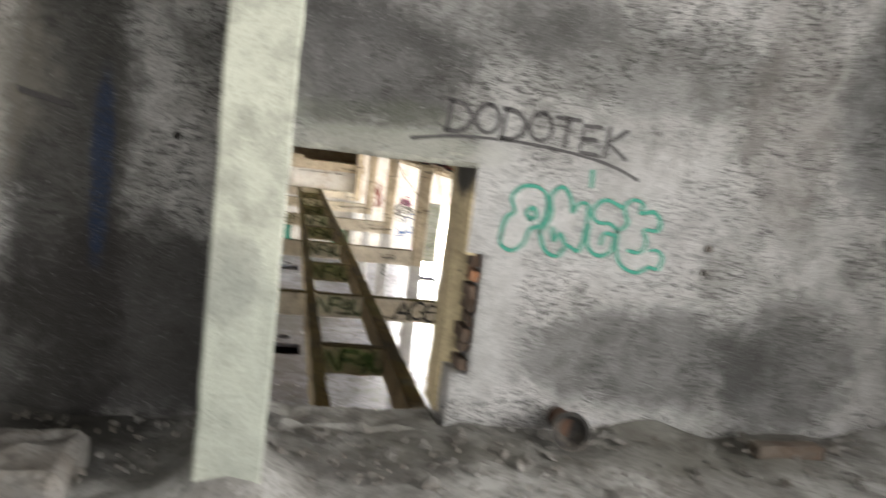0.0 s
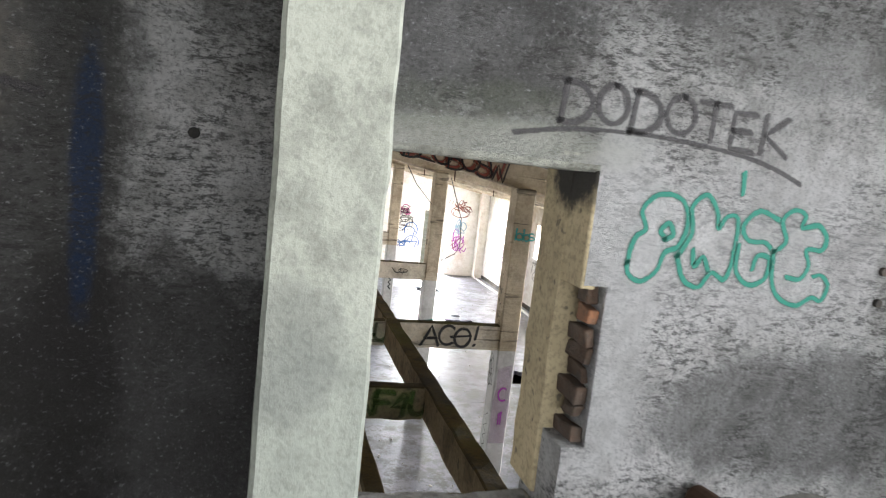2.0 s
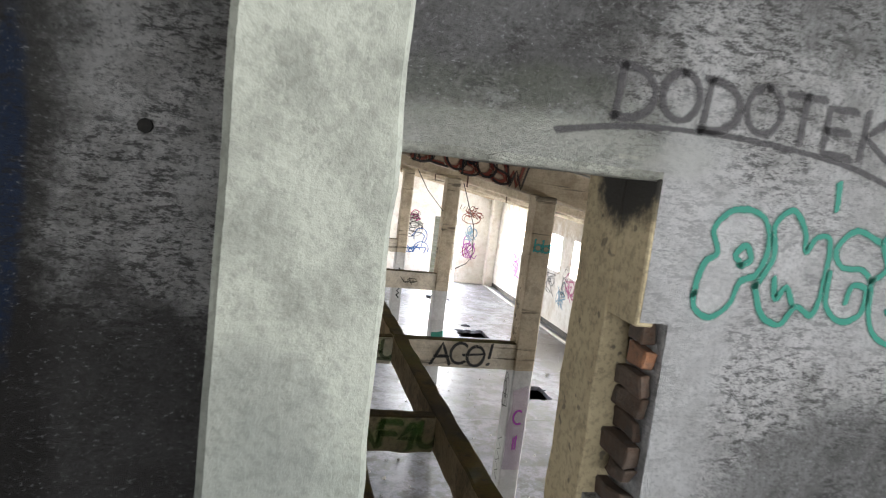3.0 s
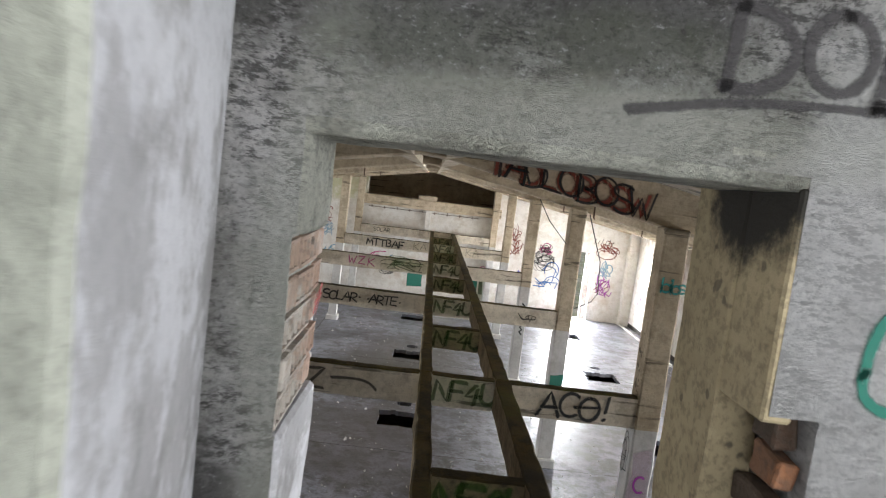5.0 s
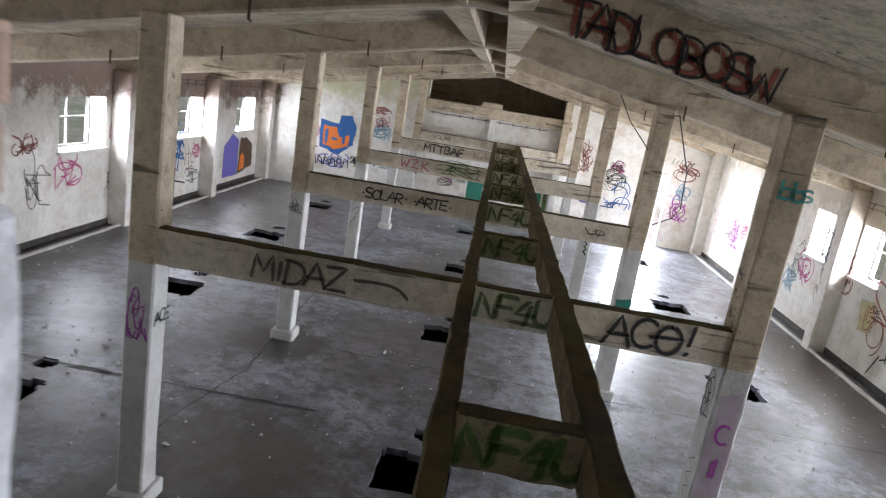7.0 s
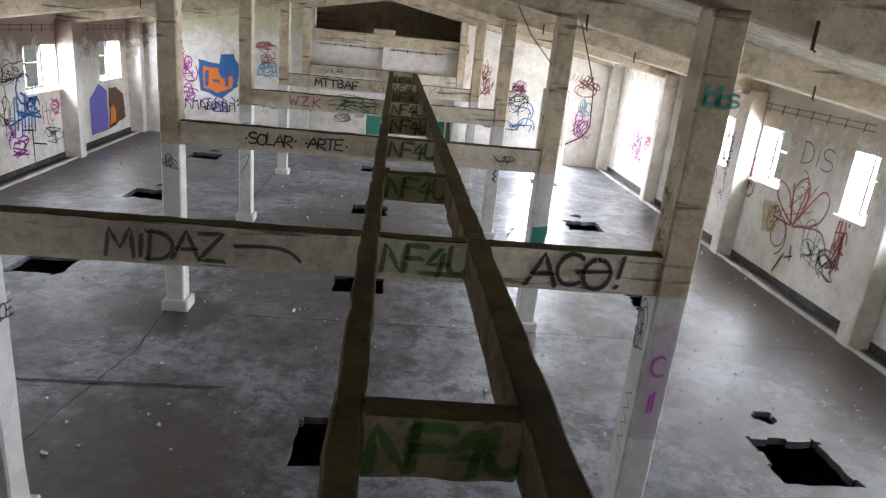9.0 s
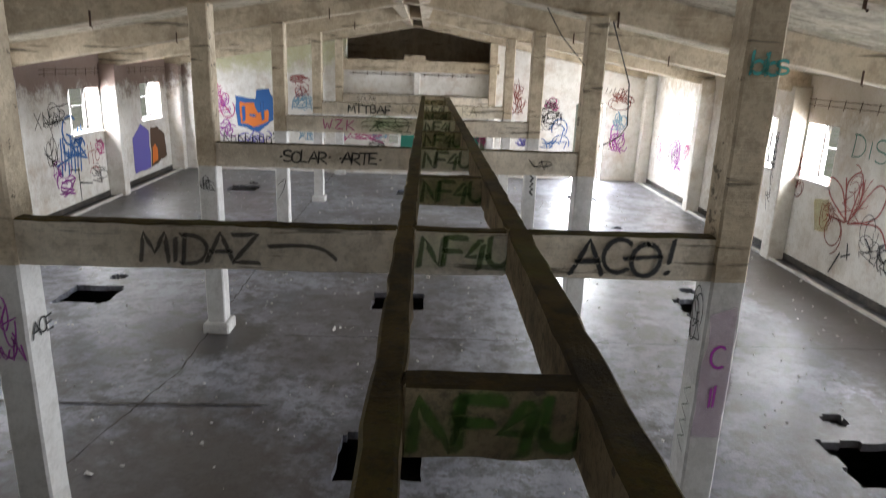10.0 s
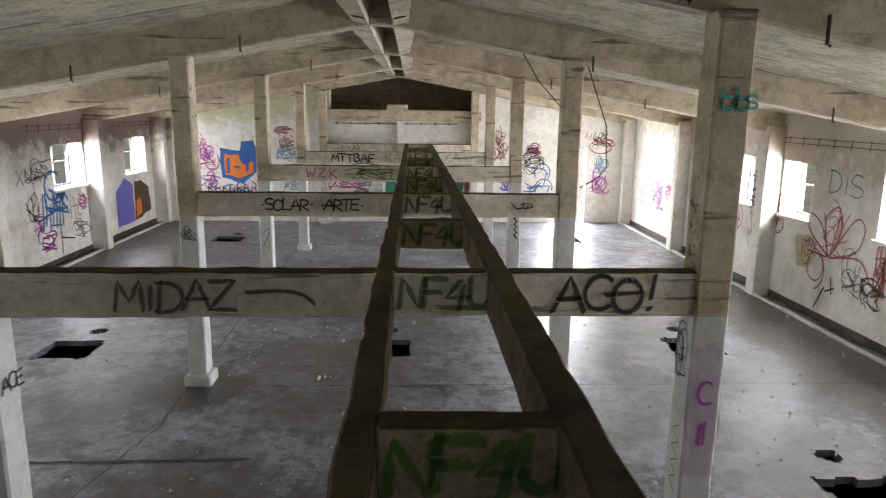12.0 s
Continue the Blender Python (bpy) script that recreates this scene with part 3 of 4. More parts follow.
# dark loft behind the end wall
bm = bmesh.new()
box(bm, -1.9, YF + 3.0, 0.3, 3.0, YF + 3.2, 2.6)
box(bm, -2.1, YF + .4, 0.3, -1.9, YF + 3.2, 2.6)
box(bm, 3.0, YF + .4, 0.3, 3.2, YF + 3.2, 2.6)
box(bm, -2.1, YF + .4, 0.3, 3.2, YF + 3.2, 0.5)
box(bm, -2.1, YF + .4, 2.4, 3.2, YF + 3.2, 2.6)
tagged(part("loft_walls", bm, M_CONC), "bare loft walls in shade", "wall", kind="structure")

# roof slabs, with a gap along the ridge
bm = bmesh.new()
for sgn, xe in ((-1, WX0 - .42), (1, WX1 + .42)):
    xi = XR + sgn * 0.16
    zi, ze = roof(xi) + .36, roof(xe) + .36
    vs = [bm.verts.new(c) for c in ((xi, W0 + .2, zi), (xe, W0 + .2, ze), (xe, YF + .4, ze), (xi, YF + .4, zi), (xi, W0 + .2, zi + .2), (xe, W0 + .2, ze + .2), (xe, YF + .4, ze + .2), (xi, YF + .4, zi + .2))]
    for f in ((0, 1, 2, 3), (4, 7, 6, 5), (0, 4, 5, 1), (1, 5, 6, 2), (2, 6, 7, 3), (3, 7, 4, 0)):
        bm.faces.new([vs[i] for i in f])
bmesh.ops.recalc_face_normals(bm, faces=bm.faces[:])
box(bm, XR - .5, W0 + .2, roof(XR) + .545, XR + .5, YF + .4, roof(XR) + .7)
tagged(part("ceiling_hall", bm, M_CEIL), "sloping board-marked concrete ceiling", "ceiling", kind="structure")


def rafter(y):
    bm = bmesh.new()
    n = 26
    sec = []
    for i in range(2 * n + 1):
        x = WX0 + (WX1 - WX0) * i / (2 * n)
        j = 0.006 * noise.noise(Vector((x * 5, y, 0)))
        z0, z1 = roof(x) + j, roof(x) + .37
        if abs(x - XR) < .17:
            z1 = roof(x) + .3
        sec.append([bm.verts.new((x, y + dy, z)) for dy, z in ((0, z0 + .02), (0, z1), (.24, z1), (.24, z0 + .02), (.215, z0), (.025, z0))])
    for a, b in zip(sec, sec[1:]):
        for k in range(6):
            bm.faces.new((a[k], a[(k + 1) % 6], b[(k + 1) % 6], b[k]))
    bm.faces.new(sec[0])
    bm.faces.new(sec[-1])
    bmesh.ops.recalc_face_normals(bm, faces=bm.faces[:])
    return bm


rafters = [tagged(part("rafter", rafter(y), M_CONC), "sloping cast concrete rafter under the ceiling", "rafter", "rafters") for y in BAYS]


def ridge_curb(sgn, y0, y1):
    """Deep curb beam beside the ridge gap between two rafters, widening towards its near end, with a square socket in its soffit."""
    bm = bmesh.new()
    zt, zl = roof(XR) + .42, roof(XR) - .03
    a, w0, w1 = XR + sgn * .14, .26, .17
    ys = [y0, y1 - .62, y1 - .5, y1]
    xo = [a + sgn * (w0 + (w1 - w0) * (y - y0) / (y1 - y0)) for y in ys]
    xa, xb = a + sgn * .05, a + sgn * .11
    for k in range(3):
        ya, yb = ys[k], ys[k + 1]
        strips = [(a, a, xo[k], xo[k + 1])] if k != 1 else [(a, a, xa, xa), (xb, xb, xo[1], xo[2])]
        for p0, p1, q0, q1 in strips:
            bm.faces.new([bm.verts.new(c) for c in ((p0, ya, zl), (q0, ya, zl + .03), (q1, yb, zl + .03), (p1, yb, zl))])
        bm.faces.new([bm.verts.new(c) for c in ((a, ya, zl), (a, yb, zl), (a, yb, zt), (a, ya, zt))])
        bm.faces.new([bm.verts.new(c) for c in ((xo[k], ya, zl + .03), (xo[k + 1], yb, zl + .03), (xo[k + 1] + sgn * .03, yb, zt), (xo[k] + sgn * .03, ya, zt))])
    bmesh.ops.remove_doubles(bm, verts=bm.verts[:], dist=1e-4)
    v = [min(xa, xb), max(xa, xb)]
    # near-black plate closes the socket, the recess's shade put into its colour
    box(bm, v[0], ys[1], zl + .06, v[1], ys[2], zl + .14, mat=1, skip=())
    for yy, flip in ((y0, 0), (y1, 1)):
        k = 0 if yy == y0 else 3
        bm.faces.new([bm.verts.new(c) for c in ((a, yy, zl), (xo[k], yy, zl + .03), (xo[k] + sgn * .03, yy, zt), (a, yy, zt))])
    bmesh.ops.recalc_face_normals(bm, faces=bm.faces[:])
    return bm


for y0, y1 in zip(BAYS, BAYS[1:]):
    for sgn in (-1, 1):
        tagged(part("ridge_curb", ridge_curb(sgn, y0 + .245, y1 - .005), [M_CONC, M_DARK]), "tapered concrete curb along the ridge gap", "bracket", "ridge curbs", "structure")

def low_white(shaft):
    """Whitewash on the part of a shaft below the tie beam."""
    for f in shaft.data.polygons:
        f.material_index = int(f.center.z < RT - .3)


# columns with plinths
columns = {}
for bi, y in enumerate(BAYS):
    for side, x0 in (("w", -1.88), ("e", 2.60)):
        ob = empty("concrete_column", "square concrete column whitewashed below with a low plinth", "column", "", "hall columns")
        zt = roof(x0 + .11) + .02
        part("shaft", rough_box(x0, y - .14, FL + .12, x0 + .22, y + .10, zt, step=0.16, amp=0.005, bevel=0.015, seed=bi + (side == "e") * 9), [M_CONC, M_COLWHITE], ob)
        low_white(ob.children[0])
        part("plinth", rough_box(x0 - .05, y - .19, FL - .05, x0 + .27, y + .15, FL + .13, step=0.12, amp=0.006, bevel=0.02, seed=bi), M_COLWHITE, ob)
        columns[side, bi] = ob

# pilasters on the long walls
for y, x0, x1 in [(y, WX0, WX0 + .38) for y in (9.0, 12.93, 16.96, 21.05, YF - .3)] + [(y, WX1 - .32, WX1) for y in (9.0, 12.93, 16.96, 21.05, YF - .3)]:
    tagged(part("pilaster", rough_box(x0, y, FL - .05, x1, y + .28, roof(x0) + .1, step=0.2, amp=0.006, bevel=0.015, seed=int(y)), M_HWALL),
           "whitewashed pilaster against the wall", "pilaster", "pilasters", "structure")

# tie beams between the columns, in three lengths with the rails between them
RL, RR = (0.63, 0.74), (1.305, 1.445)
ties = {}
for bi, y in enumerate(BAYS):
    if bi == 0:
        continue
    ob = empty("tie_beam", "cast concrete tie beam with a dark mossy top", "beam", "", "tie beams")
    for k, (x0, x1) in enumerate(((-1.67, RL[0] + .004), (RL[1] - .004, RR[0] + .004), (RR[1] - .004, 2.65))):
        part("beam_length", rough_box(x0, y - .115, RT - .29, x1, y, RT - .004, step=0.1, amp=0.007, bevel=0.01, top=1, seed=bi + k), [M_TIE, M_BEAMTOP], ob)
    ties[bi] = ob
for x0, x1 in (RL, RR):
    ob = empty("long_rail", "long concrete rail beam with a brown mossy top", "beam", "", "rails")
    cuts = [W1, *[y - .05 for y in BAYS[1:5]], YF - .24]
    for k, (ya, yb) in enumerate(zip(cuts, cuts[1:])):
        part("beam_length", rough_box(x0, ya, RT - .27, x1, yb, RT, step=0.14, amp=0.012, bevel=0.012, top=1, seed=int(x0 * 10)), [M_RAILSIDE, M_BEAMTOP], ob)
cross = {}
for y in (7.12, 11.09, 15.07, 19.12, 23.16):
    cross[y] = tagged(part("cross_beam", rough_box(RL[1] - .004, y - .115, RT - .27, RR[0] + .004, y, RT - .006, step=0.08, amp=0.008, bevel=0.01, top=1, seed=int(y)), [M_RAILSIDE, M_BEAMTOP]),
                      "short concrete cross beam between rails with green lettering", "beam", "cross beams")

# end wall: loft beam, posts
ends = empty("loft_front", "concrete beams and posts framing the loft opening", "beam", "structure")
part("beam", rough_box(-1.78, YF - .22, 0.30, 2.9, YF - .004, 0.62, amp=0.008), M_CONC, ends)
for x0, x1, z0, z1 in ((-2.22, -1.8, FL, 1.3), (2.72, 3.05, FL, 1.3), (0.40, 0.58, -.4, .3)):
    part("post", rough_box(x0, YF - .18, z0, x1, YF - .006, z1, amp=0.006, step=0.2), M_HWALL, ends)
part("block", rough_box(0.1, YF - .2, .62, .72, YF - .05, .78, amp=0.006), M_CONC, ends)

# window frames
for wall, wins, xo in (("wall_east", WIN_R, WX1 + .34), ("wall_west", WIN_L, WX0 - .34)):
    for a, b in wins:
        bm = bmesh.new()
        t = 0.045
        for y0, y1, z0, z1 in ((a, a + t, SILL, HEAD), (b - t, b, SILL, HEAD), (a + t, b - t, SILL, SILL + t), (a + t, b - t, HEAD - t, HEAD), (a + t, b - t, (SILL + HEAD) / 2 + .05, (SILL + HEAD) / 2 + .08), ((a + b) / 2 - .015, (a + b) / 2 + .015, SILL + t, HEAD - t)):
            box(bm, xo - .02, y0, z0, xo + .02, y1, z1)
        part("window_frame", bm, M_FRAME, walls[wall], "dark steel window frame without glass")
        s = 1 if xo > 0 else -1
        x_in = WX1 if s > 0 else WX0
        bm = rough_box(min(x_in - s * .06, xo - s * .03), a - .05, SILL - .05, max(x_in - s * .06, xo - s * .03), b + .05, SILL + .006, amp=0.004, step=.2, bevel=.008)
        part("window_sill", bm, M_HWALL, walls[wall])

# ---- hollow bricks bared in the side of the opening ----
def brick_mesh(holes, length, h=0.066, d=0.06):
    """A perforated brick seen on its holed side: webs round cells whose backs are blackened to carry their shade."""
    bm = bmesh.new()
    if holes == 0:
        box(bm, -d, 0, 0, 0, length, h)
        bmesh.ops.bevel(bm, geom=bm.edges[:], offset=0.005, segments=1, affect="EDGES")
    else:
        t = 0.008
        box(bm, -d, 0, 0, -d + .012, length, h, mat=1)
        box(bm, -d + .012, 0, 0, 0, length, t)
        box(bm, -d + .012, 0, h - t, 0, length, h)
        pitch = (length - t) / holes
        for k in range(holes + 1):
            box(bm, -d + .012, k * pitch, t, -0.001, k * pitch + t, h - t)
    me = bpy.data.meshes.new("brick")
    bm.to_mesh(me)
    bm.free()
    me.materials.append(M_BRICK)
    me.materials.append(M_DARK)
    return me


BRICK4, BRICK2, BRICK0 = brick_mesh(4, 0.185), brick_mesh(2, 0.085), brick_mesh(0, 0.07)
bm = rough_box(DX0 - .069, W0 + .01, 0.80, DX0 - .012, W1 - .02, 1.22, step=0.035, amp=0.007, bevel=0.004)
part("mortar", bm, M_MORTAR, wall_mid, "crumbling grey mortar")
rng = random.Random(8)
for row in range(5):
    z = 0.822 + row * 0.078
    y = W0 + .010
    for me, ln in ((BRICK2, .085), (BRICK4, .185), (BRICK0, .07)) if row % 2 == 0 else ((BRICK0, .07), (BRICK4, .185), (BRICK2, .085)):
        o = new("brick", me)
        o.parent = wall_mid
        o.matrix_local = pose(DX0 + .002 + rng.uniform(-.006, .004), y, z, rng.uniform(-1.5, 1.5), 0, 0)
        y += ln + .010
part("plaster_edge", rough_box(DX0 - .072, W0 - .001, 0.80, DX0 - .004, W0 + .010, 1.22, step=0.05, amp=0.003, bevel=0.003), M_WALL1, wall_mid)
part("plaster_patch", rough_box(DX0 - .02, W0 + .01, 0.0, DX0 + .012, W1, 0.815, step=0.08, amp=0.008, bevel=0.01), M_PIERSIDE, wall_mid, "whitewashed plaster below the bare bricks")
graffiti(wall_mid, "red", [[(4.81, 1.03), (4.86, 1.06), (4.83, 1.0), (4.88, 1.04)], [(4.80, 1.01), (4.885, 1.06)]], 0.03, wall_place("x", DX0 + .009), "smear of red spray paint")


def smooth(pts, closed=False, n=6):
    """A soft curve through hand-set points."""
    q = [Vector(p) for p in pts]
    m = len(q)
    out = []
    for i in range(m if closed else m - 1):
        p0, p1, p2, p3 = (q[(i + k) % m] if closed else q[min(max(i + k, 0), m - 1)] for k in (-1, 0, 1, 2))
        for s in range(n):
            t = s / n
            out.append(tuple(0.5 * ((2 * p1) + (p2 - p0) * t + (2 * p0 - 5 * p1 + 4 * p2 - p3) * t * t + (3 * p1 - p0 - 3 * p2 + p3) * t ** 3)))
    out.append(out[0] if closed else tuple(q[-1]))
    return out


# ---- writing on the room wall ----
def room_place(off):
    def place(u, v):
        p = room_point((u, 4.26, v))
        return (p[0], W0 - off, p[2])
    return place


W1P = room_place(.004)
graffiti(wall_mid, "faded", lettering("DODOTEK", 0.90, 1.79, 0.178, 0.02, 0.98, 0.03), 0.044, W1P, "faded black sprayed word on plaster")
graffiti(wall_mid, "faded", [smooth([(0.70, 1.715), (1.0, 1.775), (1.4, 1.80), (1.8, 1.785), (2.05, 1.745), (2.22, 1.69)])], 0.032, W1P, "faded sprayed arc under the word")
bub = [smooth([(1.34, 1.20), (1.36, 1.32), (1.41, 1.37), (1.38, 1.46), (1.46, 1.54), (1.58, 1.53), (1.63, 1.43), (1.60, 1.31), (1.53, 1.27), (1.50, 1.18), (1.43, 1.12), (1.36, 1.14)], True),
       smooth([(1.52, 1.34), (1.49, 1.37), (1.53, 1.41), (1.56, 1.36), (1.52, 1.33)]),
       smooth([(1.60, 1.26), (1.66, 1.38), (1.64, 1.50), (1.71, 1.57), (1.78, 1.50), (1.80, 1.42), (1.84, 1.48), (1.90, 1.48), (1.91, 1.36), (1.90, 1.22), (1.87, 1.17), (1.80, 1.20), (1.74, 1.12), (1.65, 1.15), (1.60, 1.26)]),
       smooth([(1.68, 1.30), (1.70, 1.22), (1.74, 1.27), (1.78, 1.21)]),
       smooth([(2.14, 1.50), (2.02, 1.53), (1.94, 1.45), (1.98, 1.38), (2.08, 1.38), (2.13, 1.34)]),
       smooth([(1.93, 1.35), (1.94, 1.22), (2.02, 1.16), (2.11, 1.20), (2.12, 1.30), (2.05, 1.31), (2.03, 1.24)]),
       smooth([(2.14, 1.34), (2.20, 1.40), (2.16, 1.50), (2.22, 1.56), (2.29, 1.54), (2.28, 1.48), (2.38, 1.50), (2.44, 1.44), (2.42, 1.38), (2.33, 1.37), (2.36, 1.29), (2.32, 1.22), (2.24, 1.22)]),
       smooth([(2.14, 1.34), (2.15, 1.22), (2.20, 1.12), (2.32, 1.08), (2.41, 1.13), (2.47, 1.12), (2.50, 1.20), (2.45, 1.25), (2.40, 1.24)]),
       [(1.905, 1.60), (1.895, 1.70)]]
graffiti(wall_mid, "teal", bub, 0.040, W1P, "teal sprayed outline of bubble letters")
fill = lambda pts: paint_patch(wall_mid, "white", pts, room_place(.0025))
fill([(1.36, 1.14), (1.38, 1.34), (1.45, 1.52), (1.60, 1.50), (1.58, 1.30), (1.45, 1.14)])
fill([(1.64, 1.18), (1.68, 1.54), (1.80, 1.44), (2.1, 1.5), (2.4, 1.46), (2.42, 1.14), (2.2, 1.12), (1.9, 1.2)])
for x, z in ((2.83, 1.31), (2.83, 1.14), (-0.61, 1.51)):
    b = bmesh.new()
    x, _, z = room_point((x, 0, z))
    tube(b, [(x, W0 - .02, z), (x, W0 + .03, z)], 0.019, 8)
    part("wall_plug", b, M_DARK, wall_mid, "dark broken wall plug")
graffiti(wall_mid, "faded", [[(-1.78, 1.6), (-1.74, 0.2)], [(-1.40, 1.62), (-1.15, 1.58)]], 0.05, W1P, "dark streak on plaster")

# ---- writing on beams, rails and columns ----
for y, parent in sorted([(y, o) for y, o in cross.items()] + [(BAYS[k], ties[k]) for k in (1, 2, 3, 4)], key=lambda q: q[0]):
    graffiti(parent, "green", lettering("NF4U", 0.76, RT - .225, 0.175, 0.08, 0.80), 0.065 if y < 8 else 0.05, wall_place("y", y - .126), "green sprayed capitals")
graffiti(ties[1], "black", lettering("ACO!", 1.71, RT - .25, 0.215, 0.05, 0.84), 0.046, wall_place("y", BAYS[1] - .128), "black sprayed word")
graffiti(ties[1], "black", [[(2.04, RT - .15), (2.27, RT - .13)]], 0.036, wall_place("y", BAYS[1] - .128))
graffiti(ties[1], "faded", lettering("MIDAZ", -0.92, RT - .24, 0.18, 0.05, 0.84), 0.040, wall_place("y", BAYS[1] - .128), "faded black sprayed word")
graffiti(ties[1], "faded", [smooth([(-0.14, RT - .13), (0.05, RT - .12), (0.18, RT - .14), (0.26, RT - .2)])], 0.035, wall_place("y", BAYS[1] - .128))
graffiti(ties[2], "black", lettering(".SOLAR. .ARTE.", -0.95, RT - .21, 0.13, 0.1, 0.78), 0.030, wall_place("y", BAYS[2] - .128), "black tag lettering")
graffiti(ties[2], "black", scribble(random.Random(3), 2.02, RT - .22, .28, .14, 2), 0.014, wall_place("y", BAYS[2] - .128), "black scrawled tag")
graffiti(ties[3], "pink", lettering("WZK", -1.02, RT - .22, 0.16, 0.05, 1.25), 0.028, wall_place("y", BAYS[3] - .128), "pink sprayed letters")
graffiti(ties[3], "green", scribble(random.Random(5), -0.35, RT - .25, .9, .2, 5), 0.026, wall_place("y", BAYS[3] - .128), "green sprayed scrawl")
graffiti(ties[4], "black", lettering("MTTBAF", -1.05, RT - .24, 0.18, 0.0, 0.95), 0.045, wall_place("y", BAYS[4] - .128), "black outlined letters")
for x in (0.2, 1.62):
    graffiti(ties[4], "yellow", lettering("KA", x, RT - .23, 0.18, 0.0, 1.1), 0.03, wall_place("y", BAYS[4] - .128), "olive sprayed letters")
graffiti(ties[5], "black", lettering("SOLAR", -1.25, RT - .2, 0.12, 0.0, 0.95), 0.02, wall_place("y", BAYS[5] - .128), "black tag lettering")
cyf = BAYS[1] - .148
graffiti(columns["e", 1], "cyan", lettering("bibs", 2.625, 0.62, 0.12, 0.03, 0.46), 0.030, wall_place("y", cyf), "turquoise sprayed word")
graffiti(columns["e", 1], "purple", [arc(2.72, -1.15, .055, .075, 60, 300, 10), [(2.70, -1.5), (2.70, -1.38)], [(2.725, -1.5), (2.725, -1.36)]], 0.03, wall_place("y", cyf), "purple sprayed marks")
paint_patch(columns["e", 1], "lilac", [(2.61, -1.75), (2.61, -0.85), (2.81, -0.80), (2.81, -1.75)], wall_place("y", cyf + .003), "pale lilac overspray")
graffiti(columns["e", 1], "black", scribble(random.Random(6), 9.03, -1.2, .2, .4, 4), 0.012, wall_place("x", 2.593), "black scrawled tag")
graffiti(columns["e", 1], "green", [[(9.05 + .1 * (k % 2), -1.4 - .06 * k) for k in range(9)]], 0.014, wall_place("x", 2.593))
graffiti(columns["w", 1], "purple", scribble(random.Random(7), -1.86, -1.3, .18, .45, 4), 0.016, wall_place("y", cyf), "dark violet scrawled tag")
graffiti(columns["w", 1], "black", lettering("ACE", 9.03, -1.15, .1, 0, .75), 0.022, wall_place("x", -1.653), "black scrawled tag")
graffiti(columns["w", 2], "black", scribble(random.Random(9), -1.87, -0.95, .2, .18, 4), 0.012, wall_place("y", BAYS[2] - .148), "black scrawled tag")
graffiti(columns["w", 3], "black", [smooth([(-1.84, -1.0), (-1.7, -0.95), (-1.75, -1.1), (-1.84, -1.0)]), smooth([(-1.84, -1.6), (-1.7, -1.5), (-1.75, -1.7), (-1.84, -1.85)])], 0.014, wall_place("y", BAYS[3] - .148), "black scrawled loops")
graffiti(columns["e", 3], "black", [[(2.70 + .05 * (k % 2), -1.0 - .05 * k) for k in range(14)]], 0.05, wall_place("y", BAYS[3] - .148), "black upright lettering")
paint_patch(columns["e", 2], "teal", [(2.62, -1.6), (2.62, -1.35), (2.8, -1.3), (2.8, -1.65)], wall_place("y", BAYS[2] - .148), "teal patch of paint")
rp = lambda off: (lambda u, v: (u, 9.13 - off, v - .15 - .165 * (u - 1.0)))
graffiti(rafters[1], "rust", lettering("TADLOBOSW", 0.99, 1.63, 0.20, 0.0, 0.80), 0.075, rp(.006), "red and black sprayed lettering")
graffiti(rafters[1], "black", lettering("TADLOBOSW", 1.0, 1.615, 0.25, 0.0, 0.64), 0.034, rp(.010), "black outline of sprayed lettering")

# ---- paintings on the hall walls ----
EW, WW, NW = walls["wall_east"], walls["wall_west"], wall_far
low = lambda v: RT + (v - RT) * (.955 if v < RT else 1)
north = lambda off: (lambda u, v: (u * (1.06 if u < 0 else 1), YF - off, low(v)))
west = lambda off: (lambda u, v: (WX0 + off, 20.4 + .986 * (u - 20.85), low(v)))
east = lambda off: (lambda u, v: (WX1 - off, u - .4, low(v)))
NP, NP2 = north(.004), north(.007)
WP, WP2 = west(.004), west(.007)
EP, EP2 = east(.004), east(.007)
paint_patch(NW, "blue", [(-4.65, -0.55), (-4.1, -0.62), (-4.0, -0.35), (-3.65, -0.3), (-3.5, -0.7), (-3.55, -1.3), (-4.0, -1.68), (-4.6, -1.5)], NP, "blue block-letter mural")
paint_patch(NW, "orange", [(-4.52, -0.72), (-4.1, -0.78), (-4.0, -1.1), (-3.7, -0.95), (-3.68, -1.35), (-4.1, -1.5), (-4.5, -1.4)], NP2, "orange letters of a mural")
graffiti(NW, "blue", [[(-4.4, -0.9), (-4.4, -1.3)], [(-4.2, -1.15), (-4.1, -1.15)], [(-3.88, -0.75), (-3.86, -1.25)]], 0.12, north(.010))
